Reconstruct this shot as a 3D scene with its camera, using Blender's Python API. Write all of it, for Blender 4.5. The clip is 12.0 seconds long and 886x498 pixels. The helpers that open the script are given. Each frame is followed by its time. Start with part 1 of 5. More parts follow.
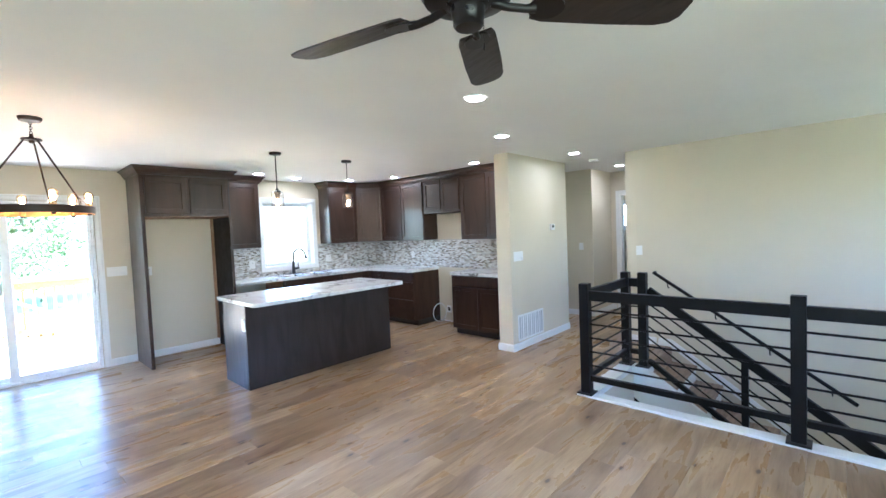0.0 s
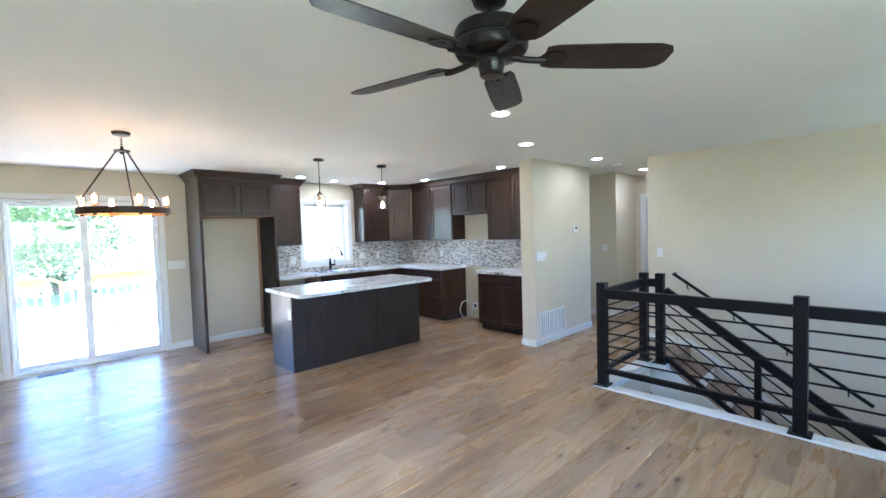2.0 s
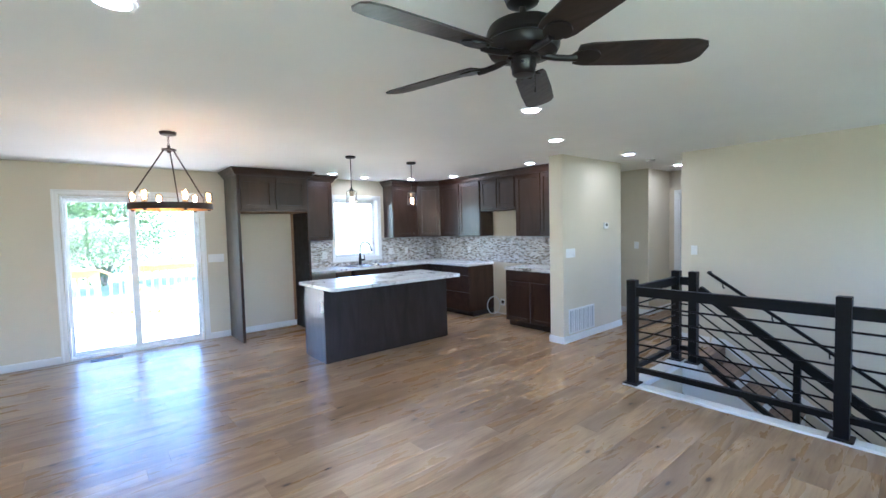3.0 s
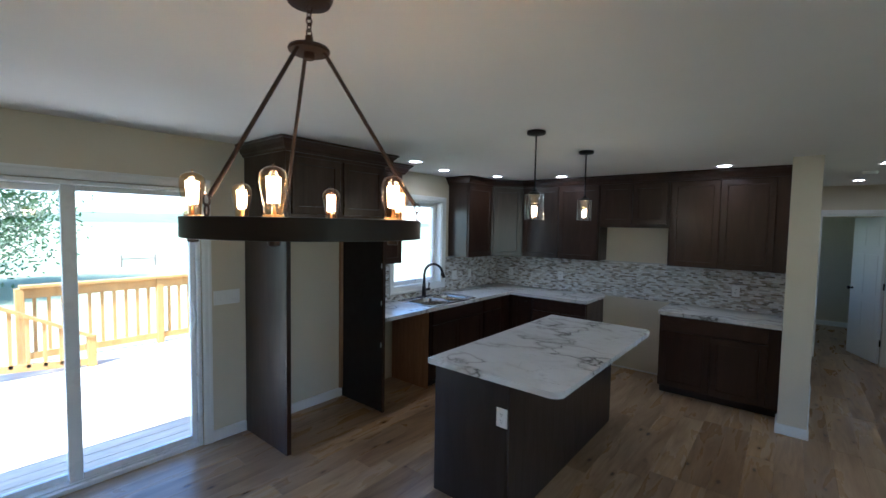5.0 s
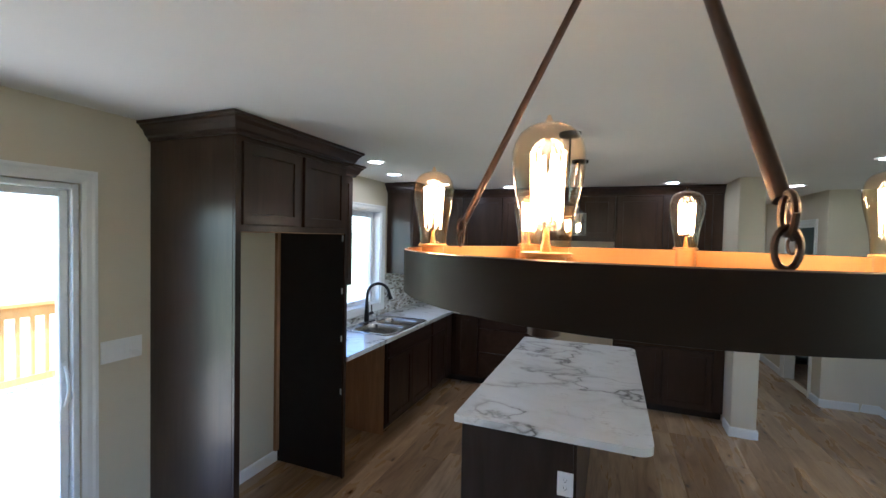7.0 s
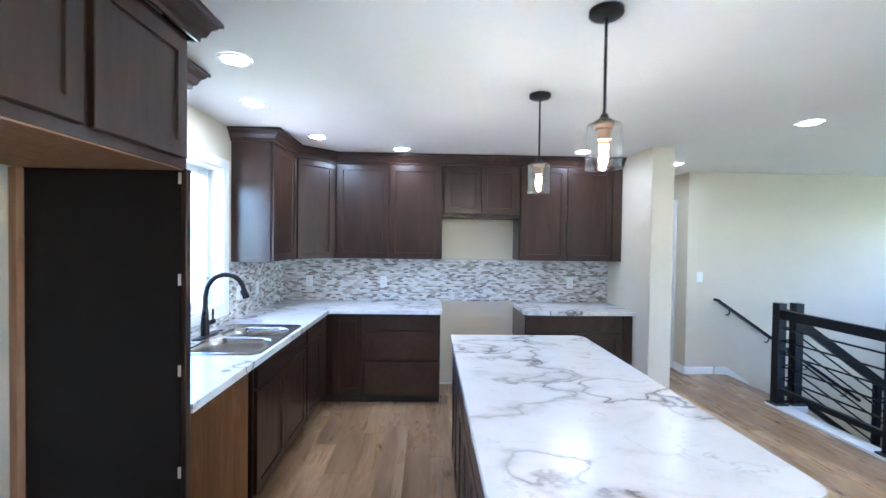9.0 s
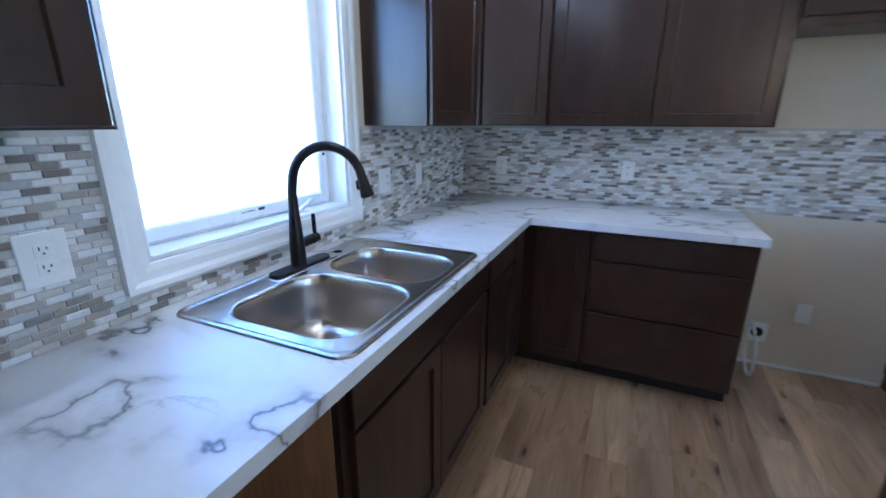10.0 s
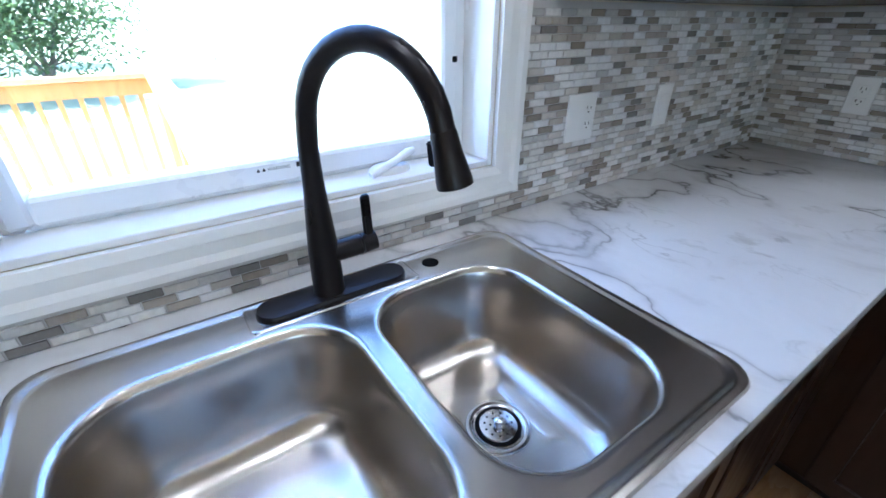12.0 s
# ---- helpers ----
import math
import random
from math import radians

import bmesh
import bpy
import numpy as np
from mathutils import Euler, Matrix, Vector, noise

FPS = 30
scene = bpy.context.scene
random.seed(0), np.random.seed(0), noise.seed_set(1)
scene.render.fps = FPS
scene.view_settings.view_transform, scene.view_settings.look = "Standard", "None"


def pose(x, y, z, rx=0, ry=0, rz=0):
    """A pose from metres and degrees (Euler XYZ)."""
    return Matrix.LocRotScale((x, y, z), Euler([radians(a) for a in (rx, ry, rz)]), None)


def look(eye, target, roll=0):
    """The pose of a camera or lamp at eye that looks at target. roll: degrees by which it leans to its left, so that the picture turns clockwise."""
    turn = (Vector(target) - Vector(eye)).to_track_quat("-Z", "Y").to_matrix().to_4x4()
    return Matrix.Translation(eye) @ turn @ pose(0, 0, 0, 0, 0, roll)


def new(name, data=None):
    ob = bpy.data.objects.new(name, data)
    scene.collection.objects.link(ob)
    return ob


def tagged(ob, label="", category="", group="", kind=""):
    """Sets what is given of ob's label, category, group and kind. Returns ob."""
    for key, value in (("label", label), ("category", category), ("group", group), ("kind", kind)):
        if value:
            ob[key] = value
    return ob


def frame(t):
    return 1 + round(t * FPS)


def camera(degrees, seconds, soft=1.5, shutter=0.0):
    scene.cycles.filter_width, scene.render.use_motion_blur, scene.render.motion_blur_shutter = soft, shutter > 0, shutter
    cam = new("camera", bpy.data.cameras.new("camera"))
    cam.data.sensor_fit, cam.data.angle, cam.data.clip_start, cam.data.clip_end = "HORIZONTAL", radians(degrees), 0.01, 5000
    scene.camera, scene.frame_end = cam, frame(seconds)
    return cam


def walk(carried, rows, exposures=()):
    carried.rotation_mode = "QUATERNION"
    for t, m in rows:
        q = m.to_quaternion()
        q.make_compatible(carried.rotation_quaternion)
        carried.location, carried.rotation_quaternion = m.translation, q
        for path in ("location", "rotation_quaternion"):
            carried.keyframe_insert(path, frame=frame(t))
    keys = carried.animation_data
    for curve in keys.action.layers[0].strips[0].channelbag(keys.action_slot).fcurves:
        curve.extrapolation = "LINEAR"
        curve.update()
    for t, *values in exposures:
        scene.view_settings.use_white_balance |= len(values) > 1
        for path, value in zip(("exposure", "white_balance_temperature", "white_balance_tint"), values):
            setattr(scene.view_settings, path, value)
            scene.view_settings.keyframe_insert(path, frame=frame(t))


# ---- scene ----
cam = camera(92.5, 12.0, 1.5, 0.15)
PATH = [
    (0, (6.651, -5.252, 1.535), (5.297, -3.782, 1.446), -2.3),
    (0.5, (6.715, -5.321, 1.542), (5.337, -3.875, 1.456), -2.2),
    (1, (6.785, -5.385, 1.544), (5.387, -3.958, 1.461), -2.0),
    (1.5, (6.848, -5.453, 1.541), (5.429, -4.045, 1.458), -1.8),
    (2, (6.898, -5.515, 1.549), (5.452, -4.135, 1.462), -1.7),
    (2.5, (6.932, -5.551, 1.546), (5.443, -4.218, 1.458), -1.6),
    (3, (6.925, -5.565, 1.544), (5.396, -4.281, 1.444), -1.4),
    (3.5, (6.478, -5.547, 1.537), (4.922, -4.297, 1.419), -0.5),
    (3.7, (6.141, -5.518, 1.536), (4.581, -4.272, 1.415), -0.2),
    (5.5, (2.983, -5.705, 1.863), (1.871, -4.045, 1.766), 1.2),
    (6.0, (2.795, -5.68, 1.853), (1.8, -3.947, 1.773), 1.25),
    (6.5, (2.609, -5.638, 1.839), (1.758, -3.83, 1.774), 1.2),
    (6.7, (2.545, -5.62, 1.834), (1.748, -3.786, 1.772), 1.15),
    (8.5, (1.928, -5.286, 1.741), (1.665, -3.304, 1.704), 1.4),
    (9, (1.575, -4.631, 1.573), (1.641, -2.632, 1.534), 0.8),
    (9.5, (1.328, -3.748, 1.434), (1.258, -1.757, 1.259), 0.8),
    (10, (1.122, -2.86, 1.397), (0.343, -1.109, 0.826), 0.3),
    (10.5, (0.966, -2.284, 1.348), (-0.132, -0.828, 0.528), 0.0),
    (11, (0.909, -2.141, 1.342), (-0.294, -0.807, 0.464), -0.1),
    (11.5, (0.834, -2.045, 1.349), (-0.495, -0.868, 0.428), 0.0),
    (12, (0.732, -1.98, 1.344), (-0.724, -0.994, 0.391), 0.0),
]
EXPOSURES = [(0, 4.47, 4950, 12), (2.5, 4.28, 4850, 12), (3.0, 4.2, 4800, 13), (3.5, 3.85, 4350, 13), (3.7, 3.66, 4330, 13), (5.3, 2.48, 4900, 8),
             (6.0, 2.65, 4950, 9), (6.7, 2.95, 5000, 10), (8.3, 3.76, 4820, 12), (9.0, 4.62, 4520, 13), (9.5, 4.32, 4320, 13), (10.0, 3.55, 4380, 13), (10.5, 3.5, 4550, 13), (12, 3.48, 4850, 13)]
walk(cam, [(t, look(e, a, r)) for t, e, a, r in PATH], EXPOSURES)

# ---- world, sun and large lights ----
world = bpy.data.worlds.new("sky")
scene.world = world
world.use_nodes = True
wn = world.node_tree.nodes
sky = wn.new("ShaderNodeTexSky")
sky.sky_type = "NISHITA"
sky.sun_disc = False
sky.sun_elevation = radians(52)
sky.sun_rotation = radians(159)
sky.air_density, sky.dust_density = 1.0, 0.6
wn["Background"].inputs["Strength"].default_value = 0.135
world.node_tree.links.new(sky.outputs["Color"], wn["Background"].inputs["Color"])
sun_data = bpy.data.lights.new("sun", "SUN")
sun_data.energy, sun_data.angle, sun_data.color = 4.3, radians(0.5), (1.0, 0.95, 0.87)
sun = new("sun", sun_data)
sun.matrix_world = look((5, -8, 12), (5 - 0.22, -8 + 0.57, 12 - 0.79))

# ---- mesh helpers ----
ORIGIN = {}


def thing(name, loc, label, category, group="", kind=""):
    ob = new(name)
    ob.location = loc
    ob.empty_display_size = 0.1
    ORIGIN[ob] = Vector(loc)
    return tagged(ob, label, category, group, kind)


def mesh_of(name, bm, mats):
    bmesh.ops.recalc_face_normals(bm, faces=bm.faces)
    me = bpy.data.meshes.new(name)
    bm.to_mesh(me)
    bm.free()
    for m in mats if isinstance(mats, (list, tuple)) else [mats]:
        me.materials.append(m)
    return me


def smooth(me, angle=40):
    for p in me.polygons:
        p.use_smooth = True
    me.set_sharp_from_angle(angle=radians(angle))


def part(name, bm, material, parent, label="", soft=False):
    """A mesh given in world metres, hung under a thing or a part."""
    o = ORIGIN[parent]
    bmesh.ops.translate(bm, verts=bm.verts, vec=-o)
    me = mesh_of(name, bm, material)
    if soft:
        smooth(me)
    ob = new(name, me)
    ob.parent = parent
    ORIGIN[ob] = o
    return tagged(ob, label)


def solid(name, bm, material, label, category, group="", kind="", soft=False, loc=None):
    """A top-level thing of one mesh."""
    if loc is None:
        lo = [min(v.co[i] for v in bm.verts) for i in range(3)]
        hi = [max(v.co[i] for v in bm.verts) for i in range(3)]
        loc = Vector(((lo[0] + hi[0]) / 2, (lo[1] + hi[1]) / 2, lo[2]))
    bmesh.ops.translate(bm, verts=bm.verts, vec=-Vector(loc))
    me = mesh_of(name, bm, material)
    if soft:
        smooth(me)
    ob = new(name, me)
    ob.location = loc
    ORIGIN[ob] = Vector(loc)
    return tagged(ob, label, category, group, kind)


def box(bm, x0, x1, y0, y1, z0, z1, bev=0.0, mat=0, seg=1):
    r = bmesh.ops.create_cube(bm, size=1.0, matrix=Matrix.LocRotScale(
        ((x0 + x1) / 2, (y0 + y1) / 2, (z0 + z1) / 2), None, (abs(x1 - x0), abs(y1 - y0), abs(z1 - z0))))
    vs = r["verts"]
    for f in {f for v in vs for f in v.link_faces}:
        f.material_index = mat
    if bev:
        es = list({e for v in vs for e in v.link_edges})
        bmesh.ops.bevel(bm, geom=es, offset=bev, segments=seg, affect="EDGES", material=-1)
    return bm


def boxed(*a, **k):
    return box(bmesh.new(), *a, **k)


def turned(bm, m):
    bmesh.ops.transform(bm, matrix=m, verts=bm.verts)
    return bm


def lathe(bm, profile, centre, n=24, mat=0, cap=True):
    """Rings of (radius, z) round a vertical line through centre."""
    rings = []
    for r, z in profile:
        rings.append([bm.verts.new((centre[0] + r * math.cos(2 * math.pi * i / n), centre[1] + r * math.sin(2 * math.pi * i / n), centre[2] + z)) for i in range(n)])
    for a, b in zip(rings, rings[1:]):
        for i in range(n):
            bm.faces.new((a[i], a[(i + 1) % n], b[(i + 1) % n], b[i])).material_index = mat
    if cap:
        bm.faces.new(rings[0][::-1]).material_index = mat
        bm.faces.new(rings[-1]).material_index = mat
    return bm


def tube(bm, pts, radii, n=12, mat=0, cap=True):
    """A round bar along points."""
    pts = [Vector(p) for p in pts]
    if not isinstance(radii, (list, tuple)):
        radii = [radii] * len(pts)
    rings, side = [], None
    for i, p in enumerate(pts):
        d = (pts[min(i + 1, len(pts) - 1)] - pts[max(i - 1, 0)]).normalized()
        if side is None:
            side = d.orthogonal().normalized()
        side = (side - d * side.dot(d)).normalized()
        up = d.cross(side)
        rings.append([bm.verts.new(p + radii[i] * (side * math.cos(2 * math.pi * k / n) + up * math.sin(2 * math.pi * k / n))) for k in range(n)])
    for a, b in zip(rings, rings[1:]):
        for k in range(n):
            bm.faces.new((a[k], a[(k + 1) % n], b[(k + 1) % n], b[k])).material_index = mat
    if cap:
        bm.faces.new(rings[0][::-1]).material_index = mat
        bm.faces.new(rings[-1]).material_index = mat
    return bm


def bar(bm, a, b, w, h, bev=0.0, mat=0):
    """A square-edged bar from a to b, w wide level, h high."""
    a, b = Vector(a), Vector(b)
    d = (b - a).normalized()
    s = d.cross(Vector((0, 0, 1)))
    s = s.normalized() if s.length > 1e-4 else Vector((1, 0, 0))
    u = s.cross(d)
    vs = [[bm.verts.new(p + s * i * w / 2 + u * j * h / 2) for i, j in ((-1, -1), (1, -1), (1, 1), (-1, 1))] for p in (a, b)]
    fs = [bm.faces.new(vs[0][::-1]), bm.faces.new(vs[1])]
    for k in range(4):
        fs.append(bm.faces.new((vs[0][k], vs[0][(k + 1) % 4], vs[1][(k + 1) % 4], vs[1][k])))
    for f in fs:
        f.material_index = mat
    if bev:
        bmesh.ops.bevel(bm, geom=list({e for f in fs for e in f.edges}), offset=bev, segments=2, affect="EDGES", material=-1)
    return bm


def slab(xs, ys, keep, z0, z1, m=None):
    """A plate of grid cells between two heights; keep(i, j) tells which cells stand."""
    bm = bmesh.new()
    vs = {}

    def v(i, j, k):
        if (i, j, k) not in vs:
            vs[i, j, k] = bm.verts.new((xs[i], ys[j], (z0, z1)[k]))
        return vs[i, j, k]
    nx, ny = len(xs) - 1, len(ys) - 1
    on = {(i, j) for i in range(nx) for j in range(ny) if keep(i, j)}
    for i, j in on:
        for k in (0, 1):
            bm.faces.new((v(i, j, k), v(i + 1, j, k), v(i + 1, j + 1, k), v(i, j + 1, k)))
        for (di, dj), (a, b) in {(-1, 0): ((0, 0), (0, 1)), (1, 0): ((1, 0), (1, 1)), (0, -1): ((0, 0), (1, 0)), (0, 1): ((0, 1), (1, 1))}.items():
            if (i + di, j + dj) not in on:
                p, q = (i + a[0], j + a[1]), (i + b[0], j + b[1])
                bm.faces.new((v(*p, 0), v(*q, 0), v(*q, 1), v(*p, 1)))
    if m is not None:
        turned(bm, m)
    return bm


def wall_x(x0, x1, y0, y1, z0, z1, holes=()):
    """A wall that runs along y, with openings (y0, y1, z0, z1) through it."""
    ys = sorted({y0, y1, *[h[0] for h in holes], *[h[1] for h in holes]})
    zs = sorted({z0, z1, *[h[2] for h in holes], *[h[3] for h in holes]})
    keep = lambda i, j: not any(h[0] <= (ys[i] + ys[i + 1]) / 2 <= h[1] and h[2] <= (zs[j] + zs[j + 1]) / 2 <= h[3] for h in holes)
    return slab(ys, zs, keep, x0, x1, Matrix(((0, 0, 1, 0), (1, 0, 0, 0), (0, 1, 0, 0), (0, 0, 0, 1))))


def wall_y(y0, y1, x0, x1, z0, z1, holes=()):
    """A wall that runs along x, with openings (x0, x1, z0, z1) through it."""
    xs = sorted({x0, x1, *[h[0] for h in holes], *[h[1] for h in holes]})
    zs = sorted({z0, z1, *[h[2] for h in holes], *[h[3] for h in holes]})
    keep = lambda i, j: not any(h[0] <= (xs[i] + xs[i + 1]) / 2 <= h[1] and h[2] <= (zs[j] + zs[j + 1]) / 2 <= h[3] for h in holes)
    return slab(xs, zs, keep, y0, y1, Matrix(((1, 0, 0, 0), (0, 0, 1, 0), (0, 1, 0, 0), (0, 0, 0, 1))))


def sweep(path, profile, closed=False):
    """A moulding: profile points (outward, z) carried along level points (x, y), mitred; outward is to the right of the way."""
    bm = bmesh.new()
    pts = [Vector(p) for p in path]
    n = len(pts)
    rows = []
    for i, p in enumerate(pts):
        dirs = []
        if i > 0 or closed:
            dirs.append((p - pts[i - 1]).normalized())
        if i < n - 1 or closed:
            dirs.append((pts[(i + 1) % n] - p).normalized())
        ns = [Vector((d.y, -d.x)) for d in dirs]
        m = sum(ns, Vector((0, 0))).normalized()
        m = m / max(0.2, m.dot(ns[0]))
        rows.append([bm.verts.new((p.x + m.x * o, p.y + m.y * o, z)) for o, z in profile])
    k = len(profile)
    for a in range(n if closed else n - 1):
        r, s = rows[a], rows[(a + 1) % n]
        for j in range(k):
            bm.faces.new((r[j], s[j], s[(j + 1) % k], r[(j + 1) % k]))
    if not closed:
        bm.faces.new(rows[0])
        bm.faces.new(rows[-1][::-1])
    return bm


def round_rect(cx, cy, hx, hy, r, n=6):
    out = []
    for sx, sy, a0 in ((1, 1, 0), (-1, 1, 90), (-1, -1, 180), (1, -1, 270)):
        for i in range(n + 1):
            a = radians(a0 + 90 * i / n)
            out.append((cx + sx * (hx - r) + r * math.cos(a), cy + sy * (hy - r) + r * math.sin(a)))
    return out


# ---- materials ----
def nodes_of(name):
    m = bpy.data.materials.new(name)
    m.use_nodes = True
    return m, m.node_tree.nodes, m.node_tree.links, m.node_tree.nodes["Principled BSDF"]


def coords(N, L, scale=(1, 1, 1), jitter=None):
    tc, mp = N.new("ShaderNodeTexCoord"), N.new("ShaderNodeMapping")
    mp.inputs["Scale"].default_value = scale
    L.new(tc.outputs["Object"], mp.inputs["Vector"])
    if jitter is not None:
        mul = N.new("ShaderNodeMath")
        mul.operation = "MULTIPLY"
        mul.inputs[1].default_value = 37.0
        L.new(jitter, mul.inputs[0])
        cx = N.new("ShaderNodeCombineXYZ")
        for i in range(3):
            L.new(mul.outputs[0], cx.inputs[i])
        L.new(cx.outputs[0], mp.inputs["Location"])
    return mp.outputs["Vector"]


def noise_at(N, L, vec, scale, detail=3.0, rough=0.5, distort=0.0):
    t = N.new("ShaderNodeTexNoise")
    t.inputs["Scale"].default_value, t.inputs["Detail"].default_value = scale, detail
    t.inputs["Roughness"].default_value, t.inputs["Distortion"].default_value = rough, distort
    L.new(vec, t.inputs["Vector"])
    return t.outputs["Fac"]


def ramp(N, L, fac, stops, mode="LINEAR"):
    r = N.new("ShaderNodeValToRGB")
    r.color_ramp.interpolation = mode
    e = r.color_ramp.elements
    while len(e) < len(stops):
        e.new(0.5)
    for i, (p, c) in enumerate(stops):
        e[i].position, e[i].color = p, (*c, 1)
    L.new(fac, r.inputs["Fac"])
    return r.outputs["Color"]


def mixed(N, L, kind, fac, a, b):
    m = N.new("ShaderNodeMix")
    m.data_type, m.blend_type = "RGBA", kind
    for sock, v in ((m.inputs[0], fac), (m.inputs[6], a), (m.inputs[7], b)):
        if isinstance(v, bpy.types.NodeSocket):
            L.new(v, sock)
        else:
            sock.default_value = v if isinstance(v, float) else (*v, 1)
    return m.outputs[2]


def bump_of(N, L, B, height, strength, dist=0.001):
    b = N.new("ShaderNodeBump")
    b.inputs["Strength"].default_value, b.inputs["Distance"].default_value = strength, dist
    L.new(height, b.inputs["Height"])
    L.new(b.outputs["Normal"], B.inputs["Normal"])


def grey(v):
    return (v, v, v)


def paint(name, col, rough=0.5, metal=0.0, vary=0.06, grain=220.0, strength=0.15, spec=0.5, dist=0.0008, broad=1.3):
    """Paint, plastic or metal: a base colour that wanders a little, fine relief, uneven gloss."""
    m, N, L, B = nodes_of(name)
    v = coords(N, L)
    big, fine = noise_at(N, L, v, broad, 4), noise_at(N, L, v, grain, 2)
    lo, hi = [tuple(max(0, c * (1 + s * vary)) for c in col) for s in (-1, 1)]
    L.new(ramp(N, L, big, [(0.3, lo), (0.7, hi)]), B.inputs["Base Color"])
    L.new(ramp(N, L, noise_at(N, L, v, 9, 3), [(0.3, grey(max(0.02, rough - 0.06))), (0.7, grey(rough + 0.06))]), B.inputs["Roughness"])
    B.inputs["Metallic"].default_value = metal
    B.inputs["Specular IOR Level"].default_value = spec
    bump_of(N, L, B, fine, strength, dist)
    return m


def wood(name, dark, mid, light, along="z", rough=0.4, strength=0.25, fine=42.0):
    """Grained wood, the grain running along one axis."""
    m, N, L, B = nodes_of(name)
    st = {"x": (0.09, 1, 1), "y": (1, 0.09, 1), "z": (1, 1, 0.07)}[along]
    v = coords(N, L, st)
    g = noise_at(N, L, v, fine, 6, 0.6, 0.7)
    br = noise_at(N, L, v, 7, 3, 0.5, 0.9)
    col = ramp(N, L, g, [(0.28, dark), (0.5, mid), (0.74, light)])
    col = mixed(N, L, "MULTIPLY", 0.4, col, ramp(N, L, br, [(0.30, (0.46, 0.41, 0.38)), (0.46, (0.88, 0.86, 0.84)), (0.68, (1.12, 1.10, 1.08))]))
    L.new(col, B.inputs["Base Color"])
    L.new(ramp(N, L, g, [(0.3, grey(rough + 0.08)), (0.7, grey(rough - 0.05))]), B.inputs["Roughness"])
    bump_of(N, L, B, g, strength, 0.0006)
    return m


def stained(name, along, cast=(1.0, 1.0, 1.0)):
    """Dark stained maple under a satin coat: broad figure, little grain, each front a shade of its own."""
    m, N, L, B = nodes_of(name)
    jit = N.new("ShaderNodeObjectInfo").outputs["Random"]
    wide, long_ = {"z": ((1, 1, 0.20), (1, 1, 0.06)), "y": ((1, 0.20, 1), (1, 0.06, 1))}[along]
    figure = noise_at(N, L, coords(N, L, wide, jit), 7.0, 4, 0.55, 0.8)
    grain = noise_at(N, L, coords(N, L, long_, jit), 55, 4, 0.6, 0.5)
    col = ramp(N, L, figure, [(0.28, (0.0200, 0.0094, 0.0060)), (0.50, (0.0300, 0.0145, 0.0090)), (0.74, (0.0420, 0.0212, 0.0132))])
    col = mixed(N, L, "MULTIPLY", 1.0, col, cast)
    col = mixed(N, L, "MULTIPLY", 0.5, col, ramp(N, L, grain, [(0.3, grey(0.72)), (0.55, grey(1.0)), (0.75, grey(1.12))]))
    col = mixed(N, L, "MULTIPLY", 1.0, col, ramp(N, L, jit, [(0.0, (0.86, 0.85, 0.85)), (0.25, (1.12, 1.10, 1.06)), (0.5, (0.96, 0.94, 0.93)), (0.75, (1.22, 1.17, 1.10)), (1.0, (1.0, 1.0, 1.02))]))
    L.new(col, B.inputs["Base Color"])
    L.new(ramp(N, L, grain, [(0.3, grey(0.45)), (0.7, grey(0.34))]), B.inputs["Roughness"])
    B.inputs["Coat Weight"].default_value = 0.65
    B.inputs["Coat Roughness"].default_value = 0.23
    B.inputs["Specular IOR Level"].default_value = 0.2
    bump_of(N, L, B, grain, 0.02, 0.0006)
    return m


